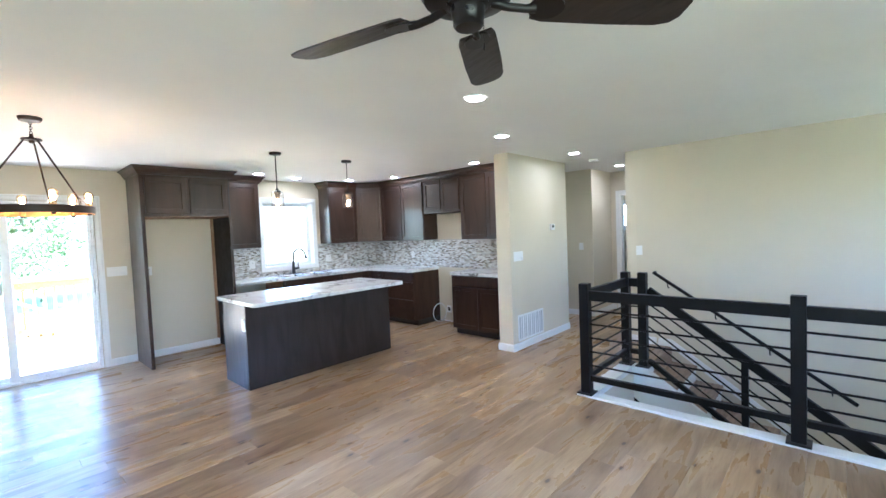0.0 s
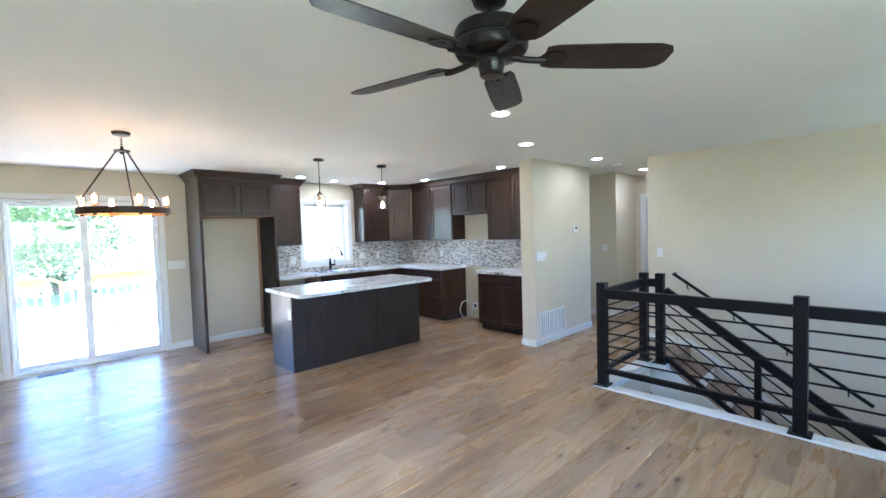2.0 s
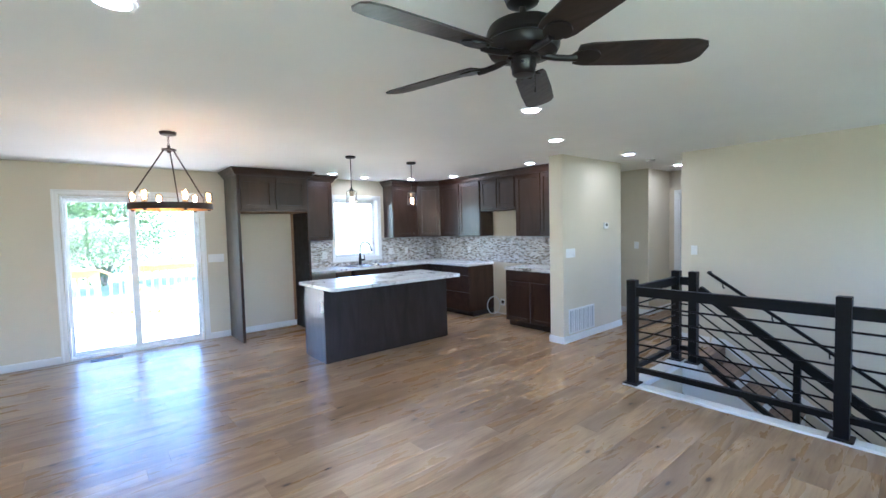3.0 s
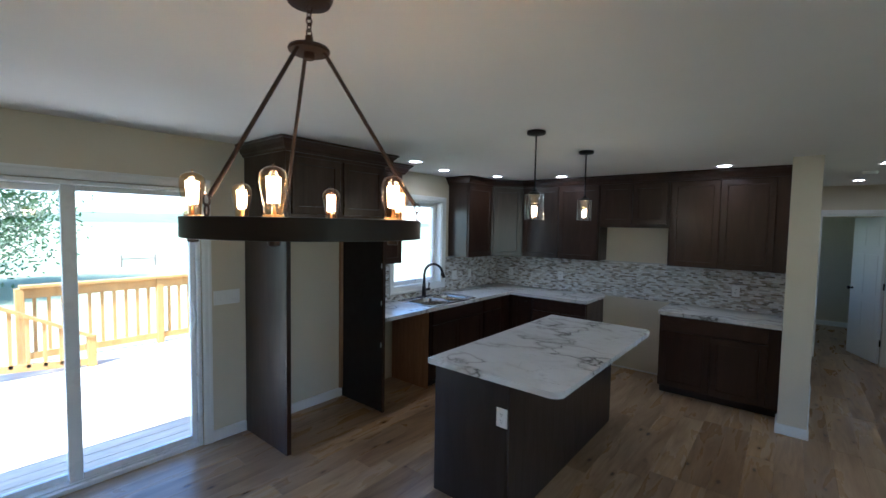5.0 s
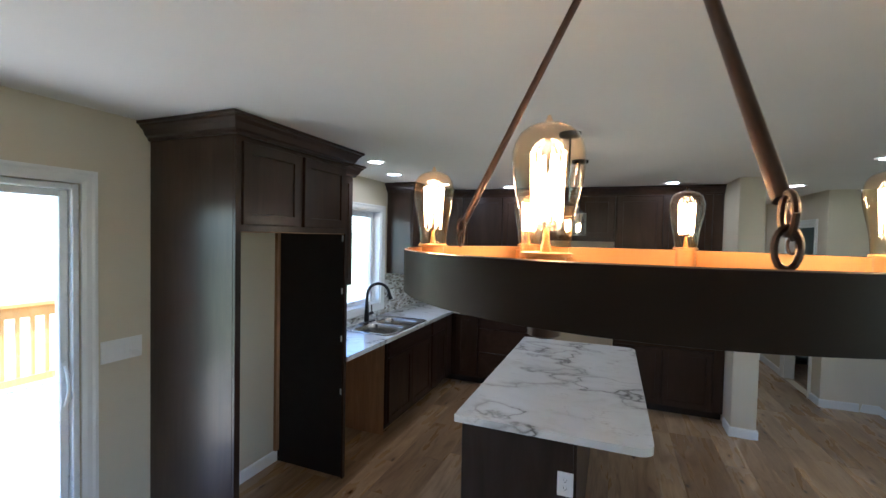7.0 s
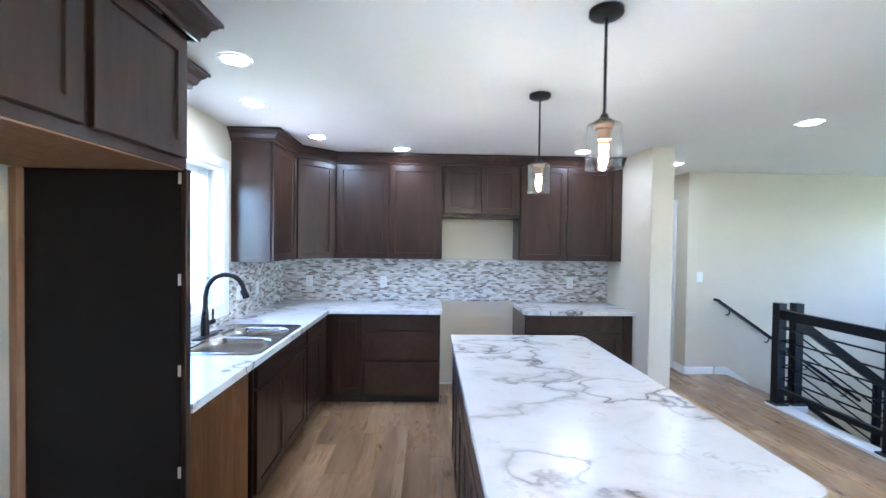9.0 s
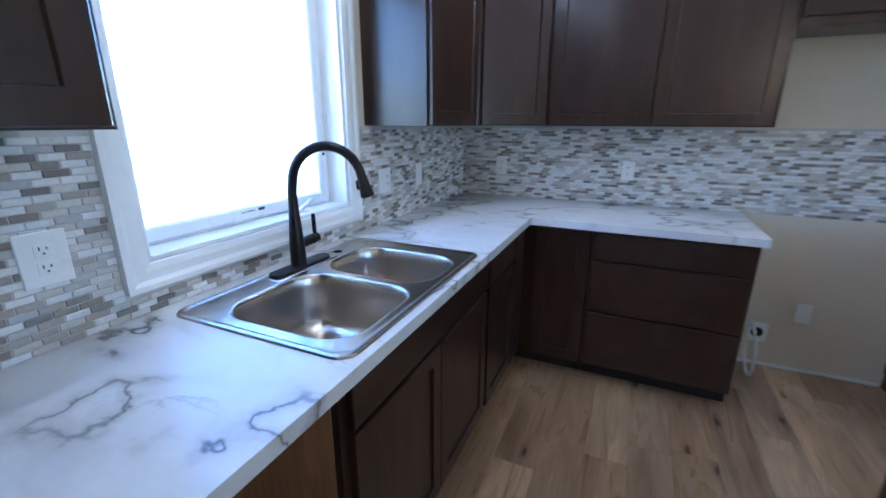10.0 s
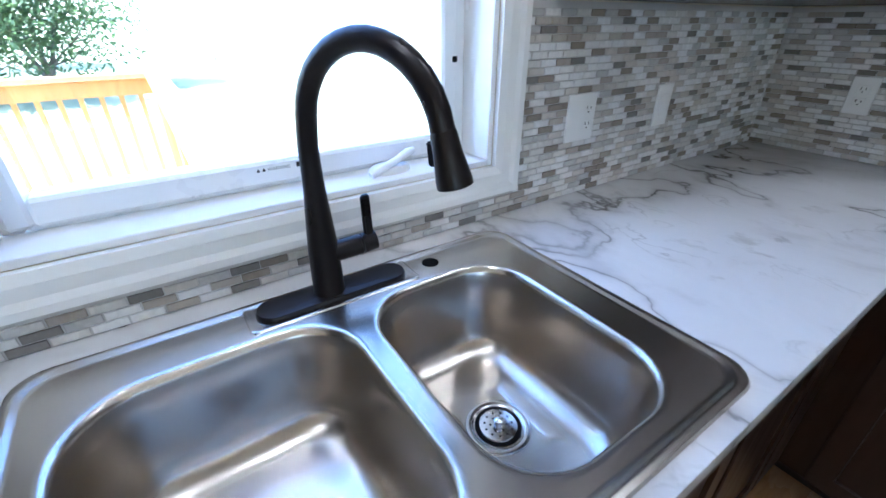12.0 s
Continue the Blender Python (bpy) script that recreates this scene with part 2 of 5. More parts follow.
def oak(name, random_of):
    """Knotty oak-look planks along y: each with a tone of its own, pale and brown clouds, fine grain and a few knots."""
    m, N, L, B = nodes_of(name)
    jit = N.new("ShaderNodeObjectInfo").outputs["Random"] if random_of == "object" else N.new("ShaderNodeNewGeometry").outputs["Random Per Island"]
    tone = ramp(N, L, jit, [(0.0, (0.291, 0.190, 0.104)), (0.14, (0.393, 0.272, 0.154)), (0.30, (0.332, 0.218, 0.117)), (0.46, (0.423, 0.298, 0.172)),
                            (0.60, (0.306, 0.208, 0.121)), (0.74, (0.383, 0.255, 0.138)), (0.88, (0.347, 0.240, 0.140)), (1.0, (0.408, 0.280, 0.153))], "CONSTANT")
    cloud = noise_at(N, L, coords(N, L, (1, 0.16, 1), jit), 9.0, 4, 0.55, 0.6)
    col = mixed(N, L, "MULTIPLY", 1.0, tone, ramp(N, L, cloud, [(0.28, (0.58, 0.52, 0.47)), (0.44, (0.91, 0.88, 0.86)), (0.58, (1.10, 1.10, 1.09)), (0.72, (1.30, 1.30, 1.28))]))
    grain = noise_at(N, L, coords(N, L, (1, 0.05, 1), jit), 70, 4, 0.6, 0.4)
    col = mixed(N, L, "MULTIPLY", 0.55, col, ramp(N, L, grain, [(0.32, (0.74, 0.70, 0.67)), (0.55, (1.0, 1.0, 1.0)), (0.75, (1.08, 1.07, 1.06))]))
    streak = noise_at(N, L, coords(N, L, (1, 0.10, 1), jit), 17, 3, 0.5, 1.4)
    col = mixed(N, L, "MULTIPLY", 0.75, col, ramp(N, L, streak, [(0.27, (0.52, 0.45, 0.40)), (0.36, (0.90, 0.87, 0.85)), (0.45, (1, 1, 1))]))
    kv = coords(N, L, (1, 0.42, 1), jit)
    k = N.new("ShaderNodeTexVoronoi")
    k.voronoi_dimensions = "2D"
    k.inputs["Scale"].default_value = 3.1
    L.new(kv, k.inputs["Vector"])
    rag = N.new("ShaderNodeMath")
    rag.operation = "MULTIPLY_ADD"
    rag.inputs[1].default_value = 0.07
    L.new(noise_at(N, L, kv, 26, 3), rag.inputs[0])
    L.new(k.outputs["Distance"], rag.inputs[2])
    col = mixed(N, L, "MULTIPLY", 0.95, col, ramp(N, L, rag.outputs[0], [(0.050, (0.10, 0.07, 0.05)), (0.062, (0.34, 0.26, 0.20)), (0.082, (0.78, 0.72, 0.67)), (0.14, (1, 1, 1))]))
    L.new(col, B.inputs["Base Color"])
    L.new(ramp(N, L, cloud, [(0.3, grey(0.33)), (0.7, grey(0.25))]), B.inputs["Roughness"])
    bump_of(N, L, B, grain, 0.08, 0.0006)
    return m


def marble(name):
    """White laminate with long wandering grey veins, thin dark cracks where they are strongest, and a few smoky patches."""
    m, N, L, B = nodes_of(name)
    tc, mp = N.new("ShaderNodeTexCoord"), N.new("ShaderNodeMapping")
    mp.inputs["Rotation"].default_value = (0, 0, 0.62)
    mp.inputs["Scale"].default_value = (1.1, 1.55, 1.1)
    L.new(tc.outputs["Object"], mp.inputs["Vector"])
    v = mp.outputs["Vector"]
    warp = N.new("ShaderNodeTexNoise")
    warp.inputs["Scale"].default_value, warp.inputs["Detail"].default_value = 2.6, 5.0
    L.new(v, warp.inputs["Vector"])
    add = N.new("ShaderNodeVectorMath")
    add.operation = "MULTIPLY_ADD"
    add.inputs[1].default_value = (0.62, 0.62, 0.62)
    L.new(warp.outputs["Color"], add.inputs[0])
    L.new(v, add.inputs[2])

    def ridge(scale, detail):
        d = N.new("ShaderNodeMath")
        d.operation = "SUBTRACT"
        d.inputs[1].default_value = 0.5
        L.new(noise_at(N, L, add.outputs[0], scale, detail, 0.5), d.inputs[0])
        ab = N.new("ShaderNodeMath")
        ab.operation = "ABSOLUTE"
        L.new(d.outputs[0], ab.inputs[0])
        return ab.outputs[0]

    base = ramp(N, L, noise_at(N, L, v, 2.6, 6, 0.6, 0.8), [(0.30, (0.56, 0.55, 0.535)), (0.43, (0.68, 0.675, 0.665)), (0.70, (0.73, 0.73, 0.725))])
    big = ridge(1.5, 2.0)
    strong = ramp(N, L, noise_at(N, L, v, 1.9, 3, 0.5), [(0.42, grey(0.0)), (0.60, grey(1.0))])
    soft = ramp(N, L, big, [(0.0, (0.56, 0.55, 0.535)), (0.008, (0.74, 0.73, 0.72)), (0.030, (0.93, 0.925, 0.92)), (0.06, (1, 1, 1))])
    crack = ramp(N, L, big, [(0.0, (0.26, 0.25, 0.25)), (0.0025, (0.40, 0.39, 0.38)), (0.006, (0.9, 0.9, 0.9)), (0.010, (1, 1, 1))])
    col = mixed(N, L, "MULTIPLY", 0.85, base, soft)
    col = mixed(N, L, "MULTIPLY", strong, col, crack)
    fine = ramp(N, L, ridge(4.2, 3.0), [(0.0, (0.60, 0.59, 0.58)), (0.006, (0.86, 0.855, 0.85)), (0.02, (1, 1, 1))])
    col = mixed(N, L, "MULTIPLY", ramp(N, L, noise_at(N, L, v, 2.7, 3), [(0.50, grey(0.0)), (0.62, grey(0.75))]), col, fine)
    smoky = ramp(N, L, noise_at(N, L, add.outputs[0], 2.2, 5, 0.6), [(0.665, (1, 1, 1)), (0.70, (0.78, 0.77, 0.755)), (0.78, (0.55, 0.54, 0.53))])
    col = mixed(N, L, "MULTIPLY", 0.9, col, smoky)
    L.new(col, B.inputs["Base Color"])
    B.inputs["Roughness"].default_value = 0.24
    bump_of(N, L, B, noise_at(N, L, v, 300, 2), 0.06, 0.0005)
    return m


def tile_glaze(name, random_of):
    m, N, L, B = nodes_of(name)
    jit = N.new("ShaderNodeObjectInfo").outputs["Random"] if random_of == "object" else N.new("ShaderNodeNewGeometry").outputs["Random Per Island"]
    col = ramp(N, L, jit, [(0.0, (0.78, 0.77, 0.75)), (0.22, (0.58, 0.545, 0.50)), (0.36, (0.40, 0.355, 0.305)), (0.47, (0.72, 0.72, 0.72)),
                           (0.60, (0.27, 0.235, 0.195)), (0.70, (0.50, 0.49, 0.48)), (0.81, (0.21, 0.195, 0.18)), (0.88, (0.66, 0.64, 0.60))], "CONSTANT")
    v = coords(N, L, (1, 1, 1), jit)
    col = mixed(N, L, "MULTIPLY", 0.6, col, ramp(N, L, noise_at(N, L, v, 45, 4, 0.6, 1.0), [(0.3, grey(0.78)), (0.7, grey(1.1))]))
    L.new(col, B.inputs["Base Color"])
    L.new(ramp(N, L, jit, [(0.0, grey(0.12)), (0.5, grey(0.3)), (1.0, grey(0.16))]), B.inputs["Roughness"])
    return m


def steel(name):
    m, N, L, B = nodes_of(name)
    v = coords(N, L)
    L.new(ramp(N, L, noise_at(N, L, v, 1.5, 2), [(0.3, (0.525, 0.485, 0.425)), (0.7, (0.55, 0.51, 0.45))]), B.inputs["Base Color"])
    B.inputs["Metallic"].default_value = 1.0
    B.inputs["Roughness"].default_value = 0.26
    brushed = coords(N, L, (1.0, 0.03, 1.0))
    bump_of(N, L, B, noise_at(N, L, brushed, 900, 2), 0.06, 0.0002)
    return m


def glass(name, tint=(1, 1, 1), gloss=1.0):
    """A clear pane: straight through, with a mirror of its own by Fresnel."""
    m = bpy.data.materials.new(name)
    m.use_nodes = True
    N, L = m.node_tree.nodes, m.node_tree.links
    N.remove(N["Principled BSDF"])
    t, g, x, f = N.new("ShaderNodeBsdfTransparent"), N.new("ShaderNodeBsdfGlossy"), N.new("ShaderNodeMixShader"), N.new("ShaderNodeLayerWeight")
    t.inputs["Color"].default_value = (*tint, 1)
    g.inputs["Roughness"].default_value = 0.01
    f.inputs["Blend"].default_value = 0.5
    p, a = N.new("ShaderNodeMath"), N.new("ShaderNodeMath")
    p.operation, a.operation = "POWER", "MULTIPLY_ADD"
    p.inputs[1].default_value, a.inputs[1].default_value, a.inputs[2].default_value = 5.0, 0.85 * gloss, 0.045 * gloss
    L.new(f.outputs["Facing"], p.inputs[0])
    L.new(p.outputs[0], a.inputs[0])
    L.new(a.outputs[0], x.inputs[0])
    L.new(t.outputs[0], x.inputs[1])
    L.new(g.outputs[0], x.inputs[2])
    L.new(x.outputs[0], N["Material Output"].inputs["Surface"])
    return m


def leaf(name, col):
    """Thin leaves: part of the light comes through them."""
    m, N, L, B = nodes_of(name)
    v = coords(N, L)
    lo, hi = [tuple(c * k for c in col) for k in (0.7, 1.3)]
    c = ramp(N, L, noise_at(N, L, v, 1.6, 4), [(0.3, lo), (0.7, hi)])
    L.new(c, B.inputs["Base Color"])
    B.inputs["Roughness"].default_value = 0.55
    t, x = N.new("ShaderNodeBsdfTranslucent"), N.new("ShaderNodeMixShader")
    L.new(mixed(N, L, "MULTIPLY", 1.0, c, (1.5, 1.7, 1.1)), t.inputs["Color"])
    x.inputs[0].default_value = 0.5
    L.new(B.outputs[0], x.inputs[1])
    L.new(t.outputs[0], x.inputs[2])
    L.new(x.outputs[0], N["Material Output"].inputs["Surface"])
    return m


def lit(name, col, strength):
    m, N, L, B = nodes_of(name)
    B.inputs["Base Color"].default_value = (*col, 1)
    B.inputs["Emission Color"].default_value = (*col, 1)
    B.inputs["Emission Strength"].default_value = strength
    return m


M_WALL = paint("wall_paint", (0.645, 0.580, 0.455), 0.6, vary=0.03, grain=160, strength=0.25)
M_HALL = M_WALL
M_CEIL = paint("ceiling_paint", (0.86, 0.85, 0.82), 0.85, vary=0.02, grain=120, strength=0.35, spec=0.2)
M_TRIM = paint("white_trim_paint", (0.80, 0.80, 0.79), 0.35, vary=0.02, grain=90, strength=0.05)
M_VINYL = paint("white_vinyl", (0.82, 0.83, 0.84), 0.3, vary=0.02, grain=60, strength=0.04)
M_PLATE = paint("white_plastic", (0.82, 0.82, 0.81), 0.3, vary=0.01, grain=90, strength=0.03)
M_CAB = stained("dark_stained_maple", "z")
# The same maple with bluish reflected daylight put into its colour.
M_CAB_SHEEN = stained("dark_maple_blue_sheen", "z", (0.82, 1.18, 1.65))
M_CABX = stained("dark_stained_maple_level", "y")
M_PANEL = paint("dark_laminate_panel", (0.0155, 0.0125, 0.0130), 0.55, vary=0.15, grain=120, strength=0.08, spec=0.3)
M_BRASS = paint("dull_bronze_socket", (0.30, 0.21, 0.14), 0.36, 0.8, vary=0.12, grain=160, strength=0.05)
M_KICK = paint("dark_toe_kick", (0.018, 0.012, 0.010), 0.55, vary=0.15)
M_RAW = wood("raw_plywood", (0.30, 0.165, 0.085), (0.38, 0.215, 0.115), (0.46, 0.27, 0.15), "z", 0.6)
M_MARBLE = marble("marble_laminate")
M_FLOOR = oak("oak_plank", "object")
M_FLOOR_J = oak("oak_plank_field", "island")
M_TREAD = wood("oak_tread", (0.17, 0.10, 0.06), (0.28, 0.18, 0.11), (0.40, 0.28, 0.18), "y", 0.4)
M_BASE = paint("floor_underlay", (0.08, 0.06, 0.045), 0.8)
M_TILE = tile_glaze("mosaic_glaze", "object")
M_TILE_J = tile_glaze("mosaic_glaze_field", "island")
M_GROUT = paint("grey_grout", (0.52, 0.51, 0.49), 0.85, vary=0.05, grain=600, strength=0.4)
M_STEEL = steel("brushed_steel")
M_CHROME = paint("polished_steel", (0.65, 0.65, 0.66), 0.16, 1.0, grain=50, strength=0.02)
M_BRONZE = paint("oil_rubbed_bronze", (0.020, 0.017, 0.017), 0.32, 0.6, vary=0.25, grain=300, strength=0.08)
M_BLACK = paint("black_powder_coat", (0.007, 0.007, 0.008), 0.36, 0.0, vary=0.15, grain=700, strength=0.05, spec=0.22)
# Near-black for shade in holes; display, latch and range socket are black themselves.
M_DARK = paint("black_and_hole_shade", (0.006, 0.006, 0.006), 0.8, spec=0.05)
M_RING = paint("grey_black_metal", (0.034, 0.023, 0.018), 0.42, 0.1, vary=0.2, grain=260, strength=0.1, spec=0.22)
M_COPPER = paint("copper_leaf", (0.60, 0.305, 0.095), 0.38, 0.75, vary=0.15, grain=90, strength=0.12)
M_RUST = paint("rust_brown_metal", (0.050, 0.030, 0.022), 0.42, 0.6, vary=0.3, grain=200, strength=0.15)
M_FAN = wood("dark_walnut_blade", (0.014, 0.009, 0.008), (0.024, 0.016, 0.013), (0.036, 0.024, 0.019), "x", 0.38, strength=0.08)
M_GLASS = glass("clear_pane")
M_SHADE = glass("clear_shade", (0.985, 0.985, 0.98), 1.25)
# Amber glow round the filaments is put into the glass tint and gloss.
M_BULB = glass("bulb_glass_glow_tint", (1.0, 0.86, 0.66), 1.7)
M_FIL = lit("glowing_filament", (1.0, 0.64, 0.32), 17.0)
M_PFIL = lit("glowing_filament_pale", (1.0, 0.74, 0.45), 26.0)
M_LED = lit("led_lens", (1.0, 0.92, 0.80), 11.5)
M_CABLE = paint("white_cable", (0.66, 0.66, 0.65), 0.5)
M_CEDAR = wood("new_cedar", (0.34, 0.18, 0.043), (0.41, 0.225, 0.06), (0.475, 0.28, 0.083), "z", 0.6)
M_DECK = wood("deck_board", (0.50, 0.42, 0.31), (0.60, 0.51, 0.385), (0.66, 0.575, 0.45), "y", 0.7)
M_GRASS = paint("dry_grass", (0.27, 0.285, 0.165), 0.9, vary=0.35, grain=14, strength=0.6, spec=0.1, broad=0.08, dist=0.05)
M_LEAF = leaf("leaf", (0.075, 0.105, 0.052))
M_BARK = paint("bark", (0.16, 0.13, 0.10), 0.9, vary=0.3, grain=40, strength=0.6)
M_HILL = paint("far_hill", (0.12, 0.15, 0.09), 0.9, vary=0.2, broad=0.02)
M_SIDING = paint("grey_siding", (0.45, 0.44, 0.42), 0.7)
M_INK = paint("black_ink", (0.02, 0.02, 0.02), 0.6)
M_BATH = paint("blue_grey_paint", (0.30, 0.35, 0.37), 0.6, vary=0.03)

# ---- the house: walls, floor, ceiling ----
H = 2.44
EAST, SOUTH = 8.6, -7.4
STRUCT = dict(kind="structure")
solid("wall_west", wall_x(-0.16, 0, SOUTH - 0.15, 0.12, -0.05, 2.6, [(-5.80, -4.305, -0.02, 2.055), (-2.222, -1.347, 1.045, 2.10)]), M_WALL,
      "beige painted outer wall with patio door and kitchen window", "wall", **STRUCT)
solid("wall_range", boxed(0, 3.555, 0, 0.12, -0.05, 2.5), M_WALL, "beige painted kitchen wall behind the range gap", "wall", **STRUCT)
solid("wall_kitchen_end", boxed(3.555, 3.76, -0.90, 0.6, -0.05, 2.5, 0.004), M_WALL, "beige partition with vent grille and thermostat", "wall", **STRUCT)
solid("wall_niche_back", boxed(2.68, 2.8, 0.12, 1.7, -0.05, 2.5), M_WALL, "beige wall closing the side hall", "wall", **STRUCT)
solid("wall_niche_side", boxed(2.8, 3.555, 0.48, 0.6, -0.05, 2.5), M_WALL, "beige wall of the side hall", "wall", **STRUCT)
solid("wall_hall_block", boxed(2.8, 3.73, 1.58, 2.40, -0.05, 2.5, 0.004), M_WALL, "beige corner block of the hall", "wall", **STRUCT)
solid("wall_hall_end", wall_y(2.40, 2.52, 2.2, 4.75, -0.05, 2.5, [(3.885, 4.60, -0.02, 2.04)]), M_WALL, "beige wall at the end of the hall", "wall", **STRUCT)
solid("wall_side_room", boxed(4.75, 6.6, 2.40, 2.52, -0.05, 2.5), M_BATH, "blue-grey painted wall of the side room", "wall", **STRUCT)
solid("wall_hall_side", wall_x(4.69, 4.81, 0.38, 2.40, -0.05, 2.5, [(0.68, 1.48, -0.02, 2.06)]), M_WALL, "beige hall wall with a doorway", "wall", **STRUCT)
solid("wall_stair", boxed(4.81, EAST, 0.38, 0.50, -2.7, 2.5), M_WALL, "long beige wall along the stairs", "wall", **STRUCT)
# Both openings are unseen, sized and placed to light room and stair wall.
solid("wall_east", wall_x(EAST, EAST + 0.15, SOUTH - 0.15, 0.5, -2.7, 2.5, [(-7.1, -4.0, 0.6, 2.15), (-1.25, -0.15, 1.0, 2.1)]), M_WALL, "beige front wall with two unseen openings added for daylight", "wall", **STRUCT)
solid("wall_south", boxed(0, EAST, SOUTH - 0.15, SOUTH, -0.05, 2.5), M_WALL, "beige plain end wall of the living room", "wall", **STRUCT)
solid("wall_stairwell", boxed(5.083, EAST, -1.70, -1.568, -2.7, -0.041), M_WALL, "beige wall of the stairwell below the floor", "wall", **STRUCT)
solid("wall_stairwell_end", boxed(4.95, 5.082, -1.70, -0.62, -2.7, -0.041), M_WALL, "beige end wall of the stairwell", "wall", **STRUCT)
solid("floor_lower", boxed(4.8, EAST, -1.7, 0.38, -2.8, -2.7), M_TREAD, "wood floor at the foot of the stairs", "floor", **STRUCT)
solid("ceiling", boxed(-0.16, EAST + 0.15, SOUTH - 0.15, 5.6, H, H + 0.12), M_CEIL, "white lightly textured ceiling", "ceiling", **STRUCT)
# Unseen slab, added only to block sun from the east openings.
solid("sun_block_eave", boxed(EAST + 0.15, EAST + 0.80, SOUTH - 0.15, 0.5, H + 0.02, H + 0.16), M_TRIM, "unseen white eave slab added to keep sun out of the front windows", "eave", **STRUCT)
# rooms beyond the hall
solid("wall_bedroom_far", wall_y(5.3, 5.42, 2.2, 6.6, -0.05, 2.5, [(2.86, 3.66, 1.42, 2.02)]), M_WALL, "beige bedroom wall with a high window", "wall", **STRUCT)
# The opening is unseen, cut to let daylight brighten the bedroom.
solid("wall_bedroom_west", wall_x(2.08, 2.2, 2.4, 5.42, -0.05, 2.5, [(3.6, 4.4, 1.1, 2.0)]), M_WALL, "beige bedroom side wall with an unseen opening added for daylight", "wall", **STRUCT)
solid("wall_bedroom_east", wall_x(6.6, 6.72, 0.5, 5.42, -0.05, 2.5, [(1.1, 1.9, 1.1, 2.0)]), M_BATH, "blue-grey side wall", "wall", **STRUCT)
solid("floor_rooms", boxed(4.81, 6.6, 0.5, 2.4, -0.05, -0.001), M_TREAD, "wood floor of the side room", "floor", **STRUCT)

FLOOR = solid("floor", slab([0, 2.8, 3.76, 4.69, 5.07, EAST], [SOUTH, -1.58, 0.0, 0.38, 0.6, 1.58, 2.4, 5.3],
              lambda i, j: (j == 0) or (j == 1 and i < 4) or (j == 2 and i == 2) or (j == 3 and i == 2) or (j == 4 and i in (1, 2)) or (j == 5 and i == 2) or j == 6,
              -0.2, -0.005), M_BASE, "oak-look plank floor with knots and mixed tones", "floor", **STRUCT)

BB = [(0, 0), (0.014, 0), (0.014, 0.075), (0.009, 0.088), (0, 0.09)]


def baseboard(path):
    solid("baseboard", sweep(path, BB), M_TRIM, "white painted baseboard along the wall", "baseboard", **STRUCT)


baseboard([(0, SOUTH), (0, -5.87)])
baseboard([(0, -4.235), (0, -3.965)])
baseboard([(0, -3.93), (0, -2.959)])
solid("baseboard", boxed(1.70, 2.50, -0.010, -0.0005, 0.0, 0.018, 0.002), M_TRIM, "thin white floor bead in the range gap", "baseboard", **STRUCT)
baseboard([(3.555, -0.66), (3.555, -0.90), (3.76, -0.90), (3.76, 0.6), (2.8, 0.6), (2.8, 1.58), (3.73, 1.58), (3.73, 2.40), (3.80, 2.40)][0:4])
baseboard([(2.8, 1.58), (3.73, 1.58), (3.73, 2.40), (3.80, 2.40)])
baseboard([(4.69, 2.4), (4.69, 1.548)])
baseboard([(4.69, 0.60), (4.69, 0.38), (5.03, 0.38)])
baseboard([(4.81, 2.4), (6.6, 2.4)][::-1])
baseboard([(6.6, 2.4), (6.6, 0.5)])
baseboard([(2.2, 5.3), (6.6, 5.3)])


def casing(parent, w, n, plane, a0, a1, z0, z1, sill=False):
    """Stepped white casing round an opening on the plane x = plane (w 'x') or y = plane; n: +1 or -1, the way it faces."""
    prof = [(0.0, 0.012), (0.018, 0.017), (0.04, 0.017), (0.052, 0.022), (0.066, 0.022)]

    def strip(p0, p1, q0, q1):
        bm = bmesh.new()
        rows = []
        for (u, z), (u2, z2) in ((p0, q0), (p1, q1)):
            row = []
            for o, d in prof:
                t = o / 0.066
                row.append((u + (u2 - u) * t, z + (z2 - z) * t, d))
            row += [(u2, z2, 0.0), (u, z, 0.0)]
            rows.append(row)
        vs = [[bm.verts.new((plane + n * d, u, z) if w == "x" else (u, plane + n * d, z)) for u, z, d in r] for r in rows]
        k = len(vs[0])
        for j in range(k):
            bm.faces.new((vs[0][j], vs[1][j], vs[1][(j + 1) % k], vs[0][(j + 1) % k]))
        bm.faces.new(vs[0])
        bm.faces.new(vs[1][::-1])
        part("casing", bm, M_TRIM, parent)
    c = 0.066
    zl = z0 - c if sill else z0
    strip((a0, z0), (a0, z1), (a0 - c, zl), (a0 - c, z1 + c))
    strip((a1, z0), (a1, z1), (a1 + c, zl), (a1 + c, z1 + c))
    strip((a0, z1), (a1, z1), (a0 - c, z1 + c), (a1 + c, z1 + c))
    if sill:
        strip((a0, z0), (a1, z0), (a0 - c, z0 - c), (a1 + c, z0 - c))


def ring_frame(x0, x1, y0, y1, z0, z1, w, bev=0.004, low=None):
    """Four bars round an opening in a plane of constant x."""
    low = w if low is None else low
    bm = bmesh.new()
    box(bm, x0, x1, y0, y0 + w, z0, z1, bev)
    box(bm, x0, x1, y1 - w, y1, z0, z1, bev)
    box(bm, x0, x1, y0 + w, y1 - w, z0, z0 + low, bev)
    box(bm, x0, x1, y0 + w, y1 - w, z1 - w, z1, bev)
    return bm


def pane(parent, *b):
    p = part("pane", boxed(*b), M_GLASS, parent, "clear glass pane")
    p.visible_shadow = False
    return p


